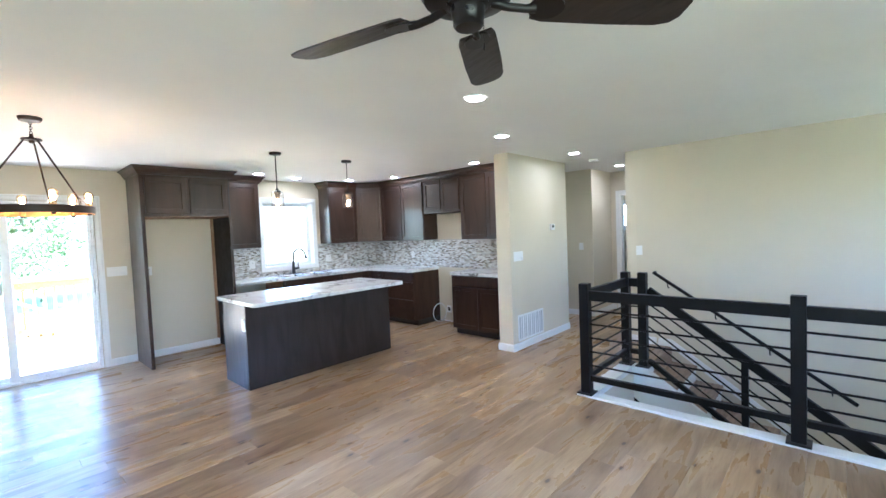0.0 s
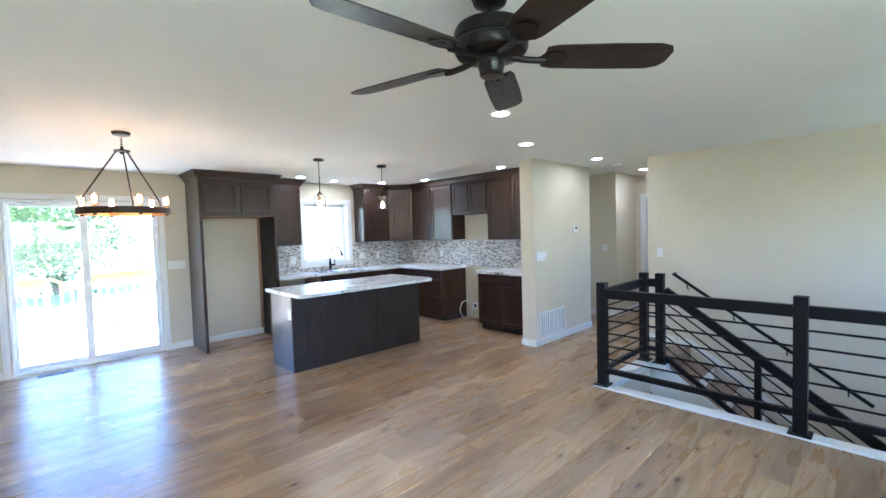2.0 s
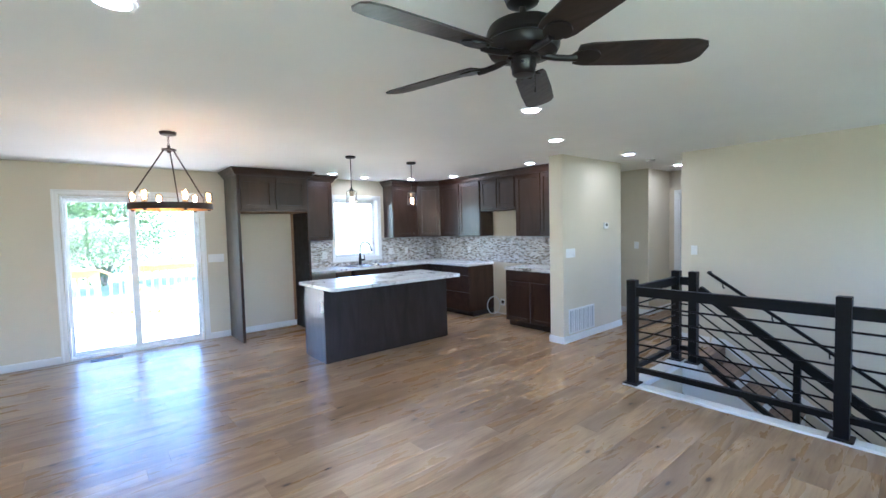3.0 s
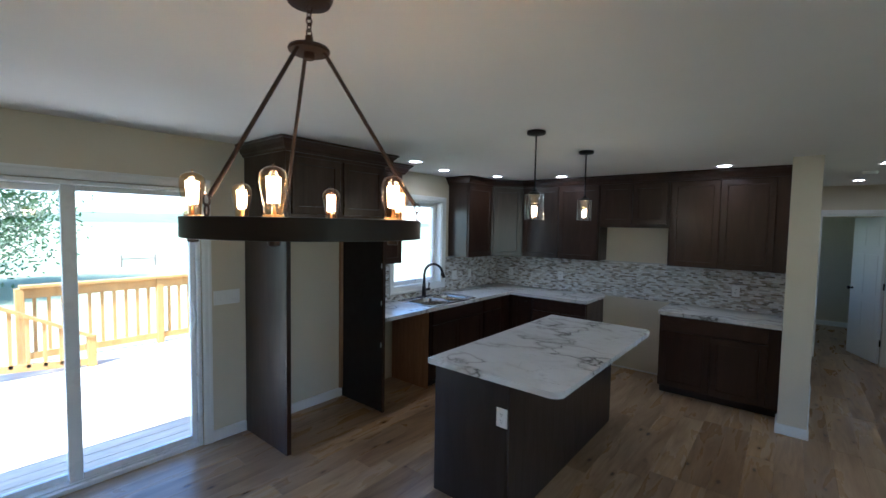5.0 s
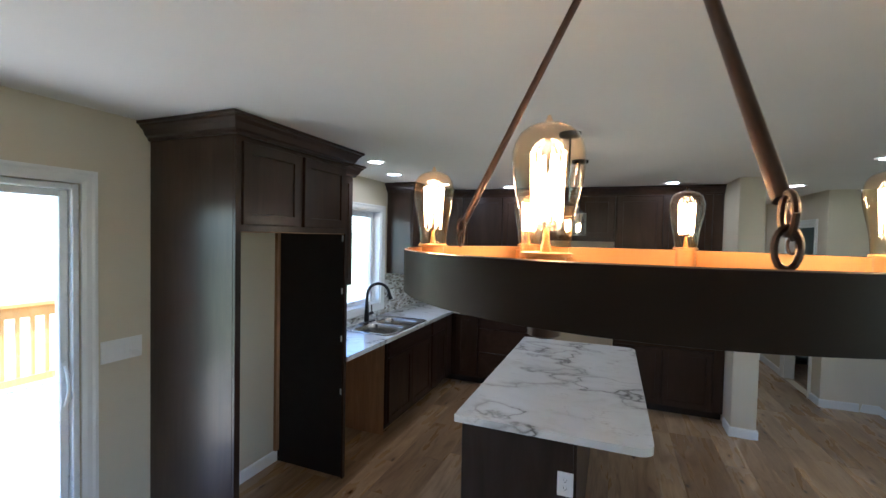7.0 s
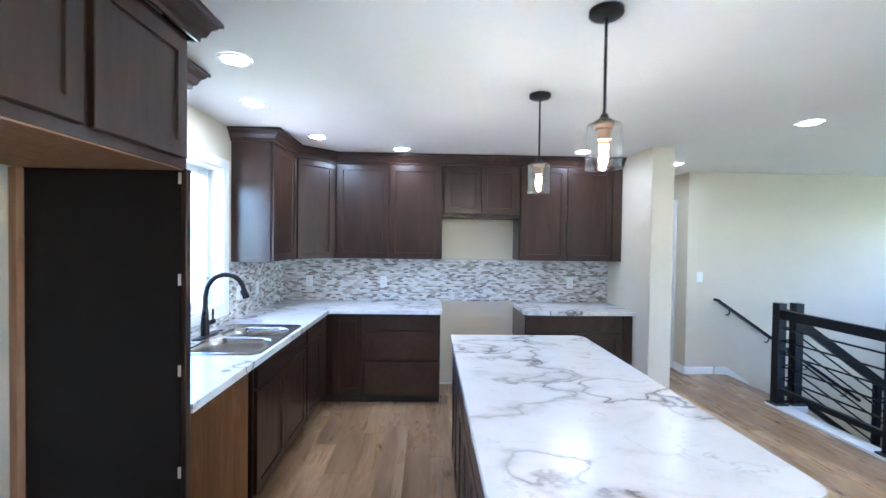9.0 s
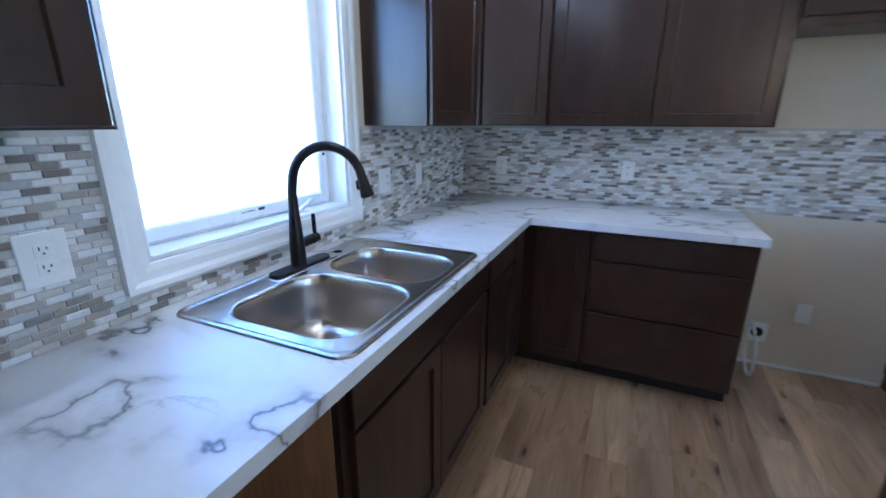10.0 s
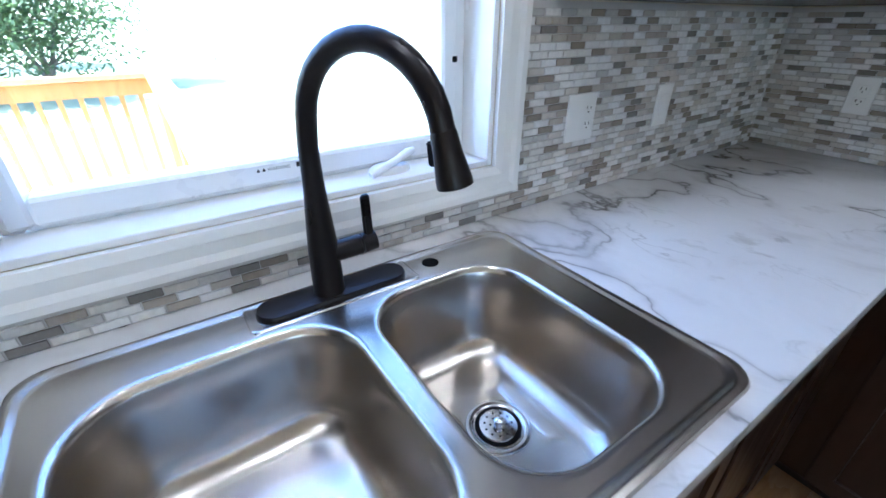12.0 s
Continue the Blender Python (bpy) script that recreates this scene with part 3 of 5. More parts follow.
# patio door
PD = thing("patio_door", (-0.06, -5.05, 0), "white vinyl sliding patio door with two glass panels", "patio door", kind="structure")
casing(PD, "x", 1, 0.0, -5.80, -4.305, 0.0, 2.055)
part("door_frame", ring_frame(-0.15, -0.002, -5.795, -4.31, 0.001, 2.05, 0.028, low=0.03), M_VINYL, PD, "white vinyl outer frame")
part("track", boxed(-0.13, -0.03, -5.766, -4.339, 0.031, 0.045, 0.003), M_VINYL, PD)


def sash_of(x0, x1, y0, y1, z0, z1, near, far, low, high):
    """A door leaf's frame with stiles and rails of their own widths."""
    bm = bmesh.new()
    box(bm, x0, x1, y0, y0 + near, z0, z1, 0.004)
    box(bm, x0, x1, y1 - far, y1, z0, z1, 0.004)
    box(bm, x0 + 0.001, x1 - 0.001, y0 + near, y1 - far, z0, z0 + low, 0.004)
    box(bm, x0 + 0.001, x1 - 0.001, y0 + near, y1 - far, z1 - high, z1, 0.004)
    return bm


fx = part("fixed_panel", sash_of(-0.125, -0.085, -5.765, -5.045, 0.046, 2.02, 0.035, 0.062, 0.045, 0.045), M_VINYL, PD)
pane(fx, -0.108, -0.102, -5.731, -5.106, 0.09, 1.976)
sl = part("sliding_panel", sash_of(-0.075, -0.035, -5.125, -4.340, 0.046, 2.02, 0.076, 0.036, 0.045, 0.035), M_VINYL, PD)
pane(sl, -0.058, -0.052, -5.05, -4.375, 0.09, 1.986)
hb = tube(bmesh.new(), [(-0.03 + 0.035 * math.sin(math.pi * i / 8), -4.358, 0.95 + 0.20 * i / 8) for i in range(9)], 0.009, 8)
part("handle", hb, M_VINYL, sl, "white curved pull handle", soft=True)
part("lock_plate", boxed(-0.036, -0.030, -4.374, -4.346, 0.93, 1.17, 0.002), M_VINYL, sl)

# kitchen window
W1 = thing("window_1", (-0.06, -1.775, 1.045), "white vinyl casement kitchen window with deep white jamb", "window", kind="structure")
casing(W1, "x", 1, 0.0, -2.222, -1.347, 1.045, 2.10, True)
part("jamb", ring_frame(-0.10, 0.0, -2.221, -1.348, 1.046, 2.099, 0.014, 0.002), M_TRIM, W1)
part("window_frame", ring_frame(-0.155, -0.095, -2.207, -1.362, 1.06, 2.085, 0.03), M_VINYL, W1)
sash = part("sash", ring_frame(-0.14, -0.084, -2.199, -1.392, 1.068, 2.062, 0.036, 0.006, 0.045), M_VINYL, W1)
pane(sash, -0.118, -0.112, -2.166, -1.425, 1.111, 2.028)
cr = bmesh.new()
lathe(cr, [(0.030, 0), (0.030, 0.008), (0.026, 0.014), (0.012, 0.017)], (0, 0, 0), 24)
turned(cr, Matrix.Translation((-0.052, -1.585, 1.060)) @ Matrix.Diagonal((0.9, 1.55, 1.0, 1.0)))
tube(cr, [(-0.030, -1.640, 1.066), (-0.034, -1.615, 1.074), (-0.038, -1.575, 1.086), (-0.040, -1.545, 1.098), (-0.040, -1.532, 1.102)], [0.008, 0.0085, 0.0075, 0.0095, 0.006], 10)
part("crank_handle", cr, M_VINYL, W1, "white folding crank handle", soft=True)
part("label_plate", boxed(-0.0841, -0.0832, -1.768, -1.740, 1.094, 1.1035), M_INK, W1, "black sticker")
txt = bpy.data.curves.new("warning_label", "FONT")
txt.body, txt.size, txt.extrude = "WARNING", 0.0088, 0.0001
txt.materials.append(M_INK)
to = new("warning_label", txt)
to.parent = W1
to.matrix_local = Matrix.Translation(Vector((-0.0838, -1.822, 1.095)) - ORIGIN[W1]) @ Euler((radians(90), 0, radians(90))).to_matrix().to_4x4()
tri = bmesh.new()
for k in range(2):
    y = -1.842 + 0.010 * k
    f = [tri.verts.new((-0.0838, y + a * 0.75, 1.095 + b * 0.7)) for a, b in ((0, 0), (0.010, 0), (0.005, 0.010))]
    tri.faces.new(f)
part("warning_mark", tri, M_INK, W1)
part("sash_latch", boxed(-0.0838, -0.080, -1.404, -1.392, 1.262, 1.274, 0.001), M_DARK, W1, "small black sash latch")
part("lock_lever", boxed(-0.094, -0.082, -1.366, -1.360, 1.36, 1.43, 0.002), M_VINYL, W1)

# bedroom window, doors of the hall, unseen front windows added for daylight
W2 = thing("window_2", (3.26, 5.36, 1.42), "small white framed high bedroom window", "window", kind="structure")
casing(W2, "y", -1, 5.3, 2.86, 3.66, 1.42, 2.02, True)
bm = bmesh.new()
for a, b, c, d in ((2.86, 3.66, 1.42, 1.47), (2.86, 3.66, 1.97, 2.02), (2.86, 2.91, 1.47, 1.97), (3.61, 3.66, 1.47, 1.97), (3.24, 3.28, 1.47, 1.97)):
    box(bm, a, b, 5.33, 5.39, c, d)
part("window_frame", bm, M_VINYL, W2)
p2 = part("pane", boxed(2.91, 3.61, 5.358, 5.362, 1.47, 1.97), M_GLASS, W2)
p2.visible_shadow = False
# Frame of the unseen opening that was added to light the living room.
W3 = thing("unseen_window_3", (EAST + 0.07, -5.55, 0.6), "unseen wide white framed window added to light the living room", "window", kind="structure")
casing(W3, "x", -1, EAST, -7.1, -4.0, 0.6, 2.15, True)
part("window_frame", ring_frame(EAST + 0.05, EAST + 0.12, -7.09, -4.01, 0.61, 2.14, 0.05), M_VINYL, W3)
part("mullion", boxed(EAST + 0.05, EAST + 0.12, -5.58, -5.52, 0.66, 2.09), M_VINYL, W3)

# Unseen window, placed high to brighten the stair wall where it glows.
W4 = thing("unseen_window_4", (EAST + 0.07, -0.7, 1.0), "unseen white framed window over the entry landing, added to light the stair wall", "window", kind="structure")
part("window_frame", ring_frame(EAST + 0.04, EAST + 0.11, -1.245, -0.155, 1.005, 2.095, 0.05), M_VINYL, W4)
part("transom", boxed(EAST + 0.04, EAST + 0.11, -1.195, -0.205, 1.53, 1.57), M_VINYL, W4)

D1 = thing("door_1", (4.24, 2.46, 0), "white panelled door standing open into a bedroom", "door", kind="structure")
casing(D1, "y", -1, 2.40, 3.885, 4.60, 0.0, 2.04)
part("jamb", boxed(3.886, 3.905, 2.401, 2.519, 0.0, 2.02), M_TRIM, D1)
part("jamb", boxed(4.58, 4.599, 2.401, 2.519, 0.0, 2.02), M_TRIM, D1)
part("head_jamb", boxed(3.886, 4.599, 2.401, 2.519, 2.02, 2.039), M_TRIM, D1)


def panel_door(w, h, t=0.035):
    """A moulded six-panel leaf: x 0..w, y 0..t, z 0..h."""
    bm = boxed(0, w, 0, t, 0, h, 0.002)
    for cx in (0.29, 0.71):
        for z0, z1 in ((0.12, 0.40), (0.46, 0.74), (0.80, 0.94)):
            for y0, y1 in ((-0.004, 0.0), (t, t + 0.004)):
                box(bm, (cx - 0.15) * w, (cx + 0.15) * w, y0, y1, z0 * h, z1 * h, 0.003)
    return bm


leaf = panel_door(0.665, 2.005)
turned(leaf, Matrix.Translation((4.575, 2.515, 0.01)) @ Matrix.Rotation(radians(112), 4, "Z"))
lf = part("door_leaf", leaf, M_TRIM, D1, "white moulded six-panel leaf")
kn = lathe(bmesh.new(), [(0.014, 0), (0.012, 0.03), (0.026, 0.042), (0.028, 0.055), (0.016, 0.066)], (0, 0, 0), 16)
turned(kn, Matrix.Translation((4.575, 2.515, 0.98)) @ Matrix.Rotation(radians(112), 4, "Z") @ Matrix.Translation((0.60, 0.036, 0)) @ Matrix.Rotation(radians(-90), 4, "X"))
part("knob", kn, M_BLACK, lf, "black round knob", soft=True)
for z in (0.25, 1.02, 1.78):
    part("hinge", boxed(4.562, 4.580, 2.50, 2.530, z, z + 0.09, 0.002), M_BLACK, D1, "black butt hinge")

D2 = thing("door_2", (4.75, 1.08, 0), "white cased doorway to a blue-grey side room", "doorway", kind="structure")
casing(D2, "x", -1, 4.69, 0.68, 1.48, 0.0, 2.06)
part("jamb", boxed(4.691, 4.809, 0.681, 0.70, 0.0, 2.04), M_TRIM, D2)
jb = part("jamb", boxed(4.691, 4.809, 1.46, 1.479, 0.0, 2.04), M_TRIM, D2)
part("strike_plate", boxed(4.742, 4.768, 1.4575, 1.4598, 0.955, 1.015), M_BLACK, jb, "black latch strike plate")
part("head_jamb", boxed(4.691, 4.809, 0.681, 1.479, 2.04, 2.059), M_TRIM, D2)
W5 = thing("window_5", (6.66, 1.5, 1.2), "white framed window of the blue-grey side room", "window", kind="structure")
part("window_frame", ring_frame(6.62, 6.70, 1.101, 1.899, 1.101, 1.999, 0.045), M_VINYL, W5)
pane(W5, 6.655, 6.661, 1.144, 1.856, 1.144, 1.956)

# ---- outside ----
ground = slab([-900, -120, -40, -12, -0.16, EAST + 0.2, 40, 900], [-900, -60, SOUTH - 0.2, 6, 60, 900], lambda i, j: not (i == 4 and j == 2), -1.6, -1.3)
solid("ground", ground, M_GRASS, "pale dry grass field reaching the horizon", "ground", kind="structure")
hb = bmesh.new()
for k in range(60):
    a = radians(100 + 160 * k / 59)
    d, w = 620, 60
    h = 9 + 7 * math.sin(k * 0.37) + 4 * math.sin(k * 1.3)
    c = Vector((d * math.cos(a), d * math.sin(a), -3))
    t = Vector((-math.sin(a), math.cos(a), 0))
    o = Vector((math.cos(a), math.sin(a), 0))
    q = [c - t * w - o * 90, c + t * w - o * 90, c + t * w * 0.7 + Vector((0, 0, h)), c - t * w * 0.7 + Vector((0, 0, h))]
    q += [c - t * w + o * 90, c + t * w + o * 90]
    v = [hb.verts.new(x) for x in q]
    hb.faces.new((v[0], v[1], v[2], v[3]))
    hb.faces.new((v[3], v[2], v[5], v[4]))
solid("hills", hb, M_HILL, "low hazy hills on the horizon", "hills", kind="stuff")

DECK = thing("deck", (-2.1, -4.4, -1.3), "new wooden deck outside the patio door", "deck")
part("deck_frame", boxed(-4.05, -0.17, -6.9, -1.78, -0.36, -0.14), M_CEDAR, DECK)
bm = bmesh.new()
for k in range(27):
    x = -4.08 + 0.145 * k
    box(bm, x, x + 0.138, -6.92, -1.76, -0.14, -0.11)
part("deck_boards", bm, M_DECK, DECK, "pale weathered deck boards")
for x, y in ((-3.95, -6.8), (-3.95, -4.4), (-3.95, -1.95), (-2.0, -1.95), (-2.0, -6.8)):
    part("footing_post", boxed(x - 0.05, x + 0.05, y - 0.05, y + 0.05, -1.3, -0.36), M_CEDAR, DECK)


def deck_rail(pts, label, z=-0.11, first=0):
    a, b = Vector(pts[0]), Vector(pts[1])
    t = thing("deck_railing", ((a.x + b.x) / 2, (a.y + b.y) / 2, z), label, "railing", group="deck railings")
    d = (b - a).normalized()
    up = Vector((0, 0, 1))
    n = max(1, round((b - a).length / 1.5))
    for k in range(first, n + 1):
        p = a + (b - a) * k / n
        part("post", boxed(p.x - 0.045, p.x + 0.045, p.y - 0.045, p.y + 0.045, z, z + 0.98 + 0.03, 0.004), M_CEDAR, t)
    part("top_rail", bar(bmesh.new(), a + up * (z + 1.03), b + up * (z + 1.03), 0.14, 0.036), M_CEDAR, t)
    part("under_rail", bar(bmesh.new(), a + up * (z + 0.94), b + up * (z + 0.94), 0.036, 0.125), M_CEDAR, t)
    part("bottom_rail", bar(bmesh.new(), a + up * (z + 0.12), b + up * (z + 0.12), 0.036, 0.085), M_CEDAR, t)
    s = d.cross(up) * -0.037
    m = round((b - a).length / 0.142)
    for k in range(1, m):
        p = a + (b - a) * k / m + s
        part("baluster", boxed(p.x - 0.018, p.x + 0.018, p.y - 0.018, p.y + 0.018, z + 0.1, z + 0.99), M_CEDAR, t)


deck_rail([(-4.0, -4.95, 0), (-4.0, -1.84, 0)], "new orange cedar deck railing with square balusters")
deck_rail([(-3.927, -1.836, 0), (-0.35, -1.836, 0)], "new orange cedar deck railing with square balusters", first=1)
deck_rail([(-3.4, -6.85, 0), (-3.4, -5.45, 0)], "short cedar deck railing beside the deck steps")
SR = thing("deck_step_rail", (-3.4, -5.0, -0.11), "sloping cedar handrail of the deck steps", "handrail")
part("rail", bar(bmesh.new(), (-3.4, -5.4, 0.90), (-3.4, -4.35, 0.28), 0.12, 0.036), M_CEDAR, SR)
part("rail", bar(bmesh.new(), (-3.4, -5.4, 0.06), (-3.4, -4.35, -0.05), 0.036, 0.085), M_CEDAR, SR)
part("post", boxed(-3.445, -3.355, -4.40, -4.31, -0.11, 0.30), M_CEDAR, SR)
for k in range(6):
    y = -5.25 + 0.15 * k
    zt = 0.90 - 0.59 * (y + 5.4)
    part("baluster", boxed(-3.418, -3.382, y - 0.018, y + 0.018, 0.06 - 0.105 * (y + 5.4), zt), M_CEDAR, SR)


def tree(x, y, height, spread, seed, label):
    rnd = random.Random(seed)
    t = thing("tree", (x, y, -1.3), label, "tree", group="garden trees")
    bm = bmesh.new()
    tips = []
    for s in range(3):
        a = rnd.uniform(0, 6.28)
        base = Vector((x, y, -1.3))
        lean = Vector((math.cos(a), math.sin(a), 0)) * spread * 0.18
        pts = [base + lean * (k / 4) ** 1.3 + Vector((0, 0, height * 0.5 * k / 4)) for k in range(5)]
        tube(bm, pts, [0.11, 0.1, 0.085, 0.07, 0.05], 7)
        for b in range(7):
            p = pts[1 + b % 4]
            d = Vector((rnd.uniform(-1, 1), rnd.uniform(-1, 1), rnd.uniform(0.2, 1.0)))
            q = [p, p + d * spread * 0.28, p + d * spread * 0.5 + Vector((0, 0, height * 0.08))]
            tube(bm, q, [0.045, 0.03, 0.012], 5)
            tips += q[1:]
    part("trunk", bm, M_BARK, t)
    verts, faces = [], []
    for k in range(9500):
        c = rnd.choice(tips)
        r = spread * 0.26 * rnd.random() ** 0.4
        d = Vector((rnd.gauss(0, 1), rnd.gauss(0, 1), rnd.gauss(0, 1))).normalized()
        p = c + d * r + Vector((0, 0, rnd.uniform(0, height * 0.18)))
        u = Vector((rnd.gauss(0, 1), rnd.gauss(0, 1), rnd.gauss(0, 1))).normalized()
        w = u.orthogonal().normalized()
        s = rnd.uniform(0.07, 0.14)
        i = len(verts)
        verts += [p - u * s, p + w * s * 0.5, p + u * s, p - w * s * 0.5]
        faces.append((i, i + 1, i + 2, i + 3))
    me = bpy.data.meshes.new("crown")
    me.from_pydata([v - Vector((x, y, -1.3)) for v in verts], [], faces)
    me.materials.append(M_LEAF)
    cr = new("crown", me)
    cr.parent = t
    tagged(cr, "loose green leaves with gaps", kind="stuff")


tree(-24.0, -4.9, 6.5, 6.4, 3, "leafy green tree on the lawn")
tree(-20.0, -7.6, 5.5, 6.0, 5, "leafy green tree beyond the deck")
tree(-34.0, -9.5, 8.0, 7.5, 8, "tall leafy green tree beyond the deck")
FENCE = thing("field_fence", (-30.0, 3.2, -1.3), "weathered post and rail fence in the field", "fence")
for y in (2.30, 4.20):
    part("post", boxed(-30.06, -29.94, y - 0.05, y + 0.05, -1.3, -0.5), M_BARK, FENCE)
part("rail", boxed(-30.03, -29.97, 2.3, 4.2, -0.80, -0.72), M_BARK, FENCE)
SHED = thing("far_barn", (-93.0, 59.0, -1.3), "long grey barn far off in the field", "barn")
part("barn_wall", boxed(-96, -90, 52, 66, -1.3, 0.3), M_SIDING, SHED)
rb = bmesh.new()
v = [rb.verts.new(p) for p in ((-96.4, 51.6, 0.3), (-89.6, 51.6, 0.3), (-93, 51.6, 1.2), (-96.4, 66.4, 0.3), (-89.6, 66.4, 0.3), (-93, 66.4, 1.2))]
for f in ((0, 1, 2), (5, 4, 3), (0, 2, 5, 3), (1, 4, 5, 2), (0, 3, 4, 1)):
    rb.faces.new([v[i] for i in f])
part("barn_roof", rb, M_HILL, SHED)

# ---- kitchen cabinets ----
def shaker(w, h, t=0.02, stile=0.058, slabby=False):
    """A door front: x 0..w, z 0..h, its face at y = -t, with a recessed centre panel."""
    bm = bmesh.new()
    e = 0.003

    def loop(i, y):
        return [bm.verts.new((a, y, b)) for a, b in ((i, i), (w - i, i), (w - i, h - i), (i, h - i))]
    rings = [loop(0, 0), loop(0, -t + e), loop(e, -t)]
    if not slabby:
        rings += [loop(stile, -t), loop(stile + 0.0025, -t + 0.009)]
    for a, b in zip(rings, rings[1:]):
        for k in range(4):
            bm.faces.new((a[k], a[(k + 1) % 4], b[(k + 1) % 4], b[k]))
    bm.faces.new(rings[-1])
    bm.faces.new(rings[0][::-1])
    return bm


def front(kind, parent, at, w, h, rz, mat=None):
    """Hang a door or drawer front: at is its lower left corner seen from outside; rz turns its face from -y."""
    slabby = kind == "drawer"
    bm = shaker(w, h, slabby=slabby)
    turned(bm, Matrix.Translation(at) @ Matrix.Rotation(radians(rz), 4, "Z"))
    return part("drawer_front" if slabby else "door", bm, mat or (M_CABX if slabby else M_CAB), parent)


UPL, UPH = 1.383, 2.345
CABL = "dark brown stained wooden "

# fridge surround
FP = thing("fridge_surround", (0.32, -3.95, 0), "tall dark brown side panel of the fridge niche", "cabinet panel", "fridge panels")
part("panel", boxed(0.001, 0.637, -3.962, -3.943, 0.0, UPH, 0.002), M_CAB, FP)
part("face_stile", boxed(0.637, 0.656, -3.962, -3.925, 0.0, UPH, 0.002), M_CAB, FP)
FP2 = thing("fridge_surround", (0.3, -2.947, 0), "tall dark brown side panel between fridge niche and worktop", "cabinet panel", "fridge panels")
part("panel", boxed(0.001, 0.622, -2.957, -2.937, 0.0, UPH, 0.002), M_PANEL, FP2, "matt black-brown panel face")
part("face_stile", boxed(0.623, 0.642, -2.968, -2.9355, 0.0, 1.834, 0.002), M_CAB, FP2)
part("cleat", boxed(0.0015, 0.030, -2.992, -2.9585, 0.092, 1.828, 0.001), M_RAW, FP2, "raw wooden cleat against the wall")
for z in (0.63, 1.03, 1.385, 1.777):
    part("clip", boxed(0.606, 0.618, -2.962, -2.958, z, z + 0.045, 0.001), M_PLATE, FP2, "small white plastic clip")
C = thing("fridge_top_cabinet", (0.32, -3.447, 1.835), CABL + "cabinet over the empty fridge niche", "cabinet")
part("body", boxed(0.001, 0.635, -3.936, -2.958, 1.835, UPH), [M_CAB], C)
part("underside", boxed(0.02, 0.63, -3.93, -2.965, 1.829, 1.834), M_RAW, C, "raw plywood underside")
for y in (-3.455, -2.975):
    front("door", C, (0.635, y - 0.445 - 0.01, 1.87), 0.445, 0.44, 90)

# near upper beside the window
C = thing("upper_cabinet", (0.16, -2.67, UPL), "narrow " + CABL + "wall cabinet beside the window", "cabinet", "upper cabinets")
part("body", boxed(0.001, 0.31, -2.936, -2.40, UPL, UPH, 0.001), M_CAB, C)
front("door", C, (0.31, -2.925, UPL + 0.004), 0.51, UPH - UPL - 0.02, 90)
# upper between window and corner
C = thing("upper_cabinet", (0.16, -0.92, UPL), CABL + "wall cabinet between window and corner", "cabinet", "upper cabinets")
part("body", boxed(0.001, 0.31, -1.208, -0.632, UPL, UPH, 0.001), M_CAB, C)
front("door", C, (0.31, -1.193, UPL + 0.004), 0.543, UPH - UPL - 0.02, 90)
# diagonal corner
C = thing("corner_upper_cabinet", (0.25, -0.25, UPL), CABL + "diagonal corner wall cabinet", "cabinet", "upper cabinets")
bm = bmesh.new()
ring = [(0.001, -0.001), (0.001, -0.631), (0.312, -0.631), (0.631, -0.312), (0.631, -0.001)]
lo, hi = [[bm.verts.new((x, y, z)) for x, y in ring] for z in (UPL, UPH)]
bm.faces.new(lo[::-1]), bm.faces.new(hi)
for k in range(5):
    bm.faces.new((lo[k], lo[(k + 1) % 5], hi[(k + 1) % 5], hi[k]))
part("body", bm, M_CAB, C)
front("door", C, (0.334, -0.611, UPL + 0.004), 0.393, UPH - UPL - 0.02, 45)
# two-door upper
C = thing("upper_cabinet", (1.16, -0.16, UPL), CABL + "two-door wall cabinet", "cabinet", "upper cabinets")
part("body", boxed(0.633, 1.705, -0.31, -0.001, UPL, UPH, 0.001), M_CAB, C)
for x in (0.645, 1.175):
    front("door", C, (x, -0.31, UPL + 0.004), 0.518, UPH - UPL - 0.02, 0)
# over the range gap
C = thing("range_hood_cabinet", (2.1, -0.16, 1.81), "short " + CABL + "cabinet over the range gap", "cabinet", "upper cabinets")
part("body", boxed(1.707, 2.490, -0.31, -0.001, 1.81, UPH, 0.001), M_CAB, C)
for x in (1.725, 2.102):
    front("door", C, (x, -0.31, 1.85), 0.370, UPH - 1.85 - 0.016, 0)
# right upper
C = thing("upper_cabinet", (3.02, -0.16, UPL), "wide two-door " + CABL + "wall cabinet", "cabinet", "upper cabinets")
part("body", boxed(2.492, 3.553, -0.31, -0.001, UPL, UPH, 0.001), M_CAB, C)
for x in (2.515, 2.985):
    front("door", C, (x, -0.31, UPL + 0.004), 0.462, UPH - UPL - 0.02, 0)
part("filler", boxed(3.455, 3.552, -0.328, -0.311, UPL, UPH), M_CAB, C)

CROWN = [(0, 2.335), (0.012, 2.335), (0.014, 2.352), (0.028, 2.362), (0.040, 2.392), (0.058, 2.408), (0.060, 2.416), (0.074, 2.420), (0.074, 2.436), (0, 2.436)]
for path, lab in (([(0.001, -3.964), (0.656, -3.964), (0.656, -2.935), (0.34, -2.935)], "fridge niche"),
                  ([(0.332, -2.934), (0.332, -2.398), (0.001, -2.398)], "narrow wall cabinet"),
                  ([(0.001, -1.210), (0.332, -1.210), (0.332, -0.640), (0.640, -0.332), (3.553, -0.332)], "kitchen corner cabinets")):
    solid("crown_moulding", sweep(path, CROWN), M_CABX, "dark brown stepped crown moulding on the " + lab, "moulding", "crown mouldings")


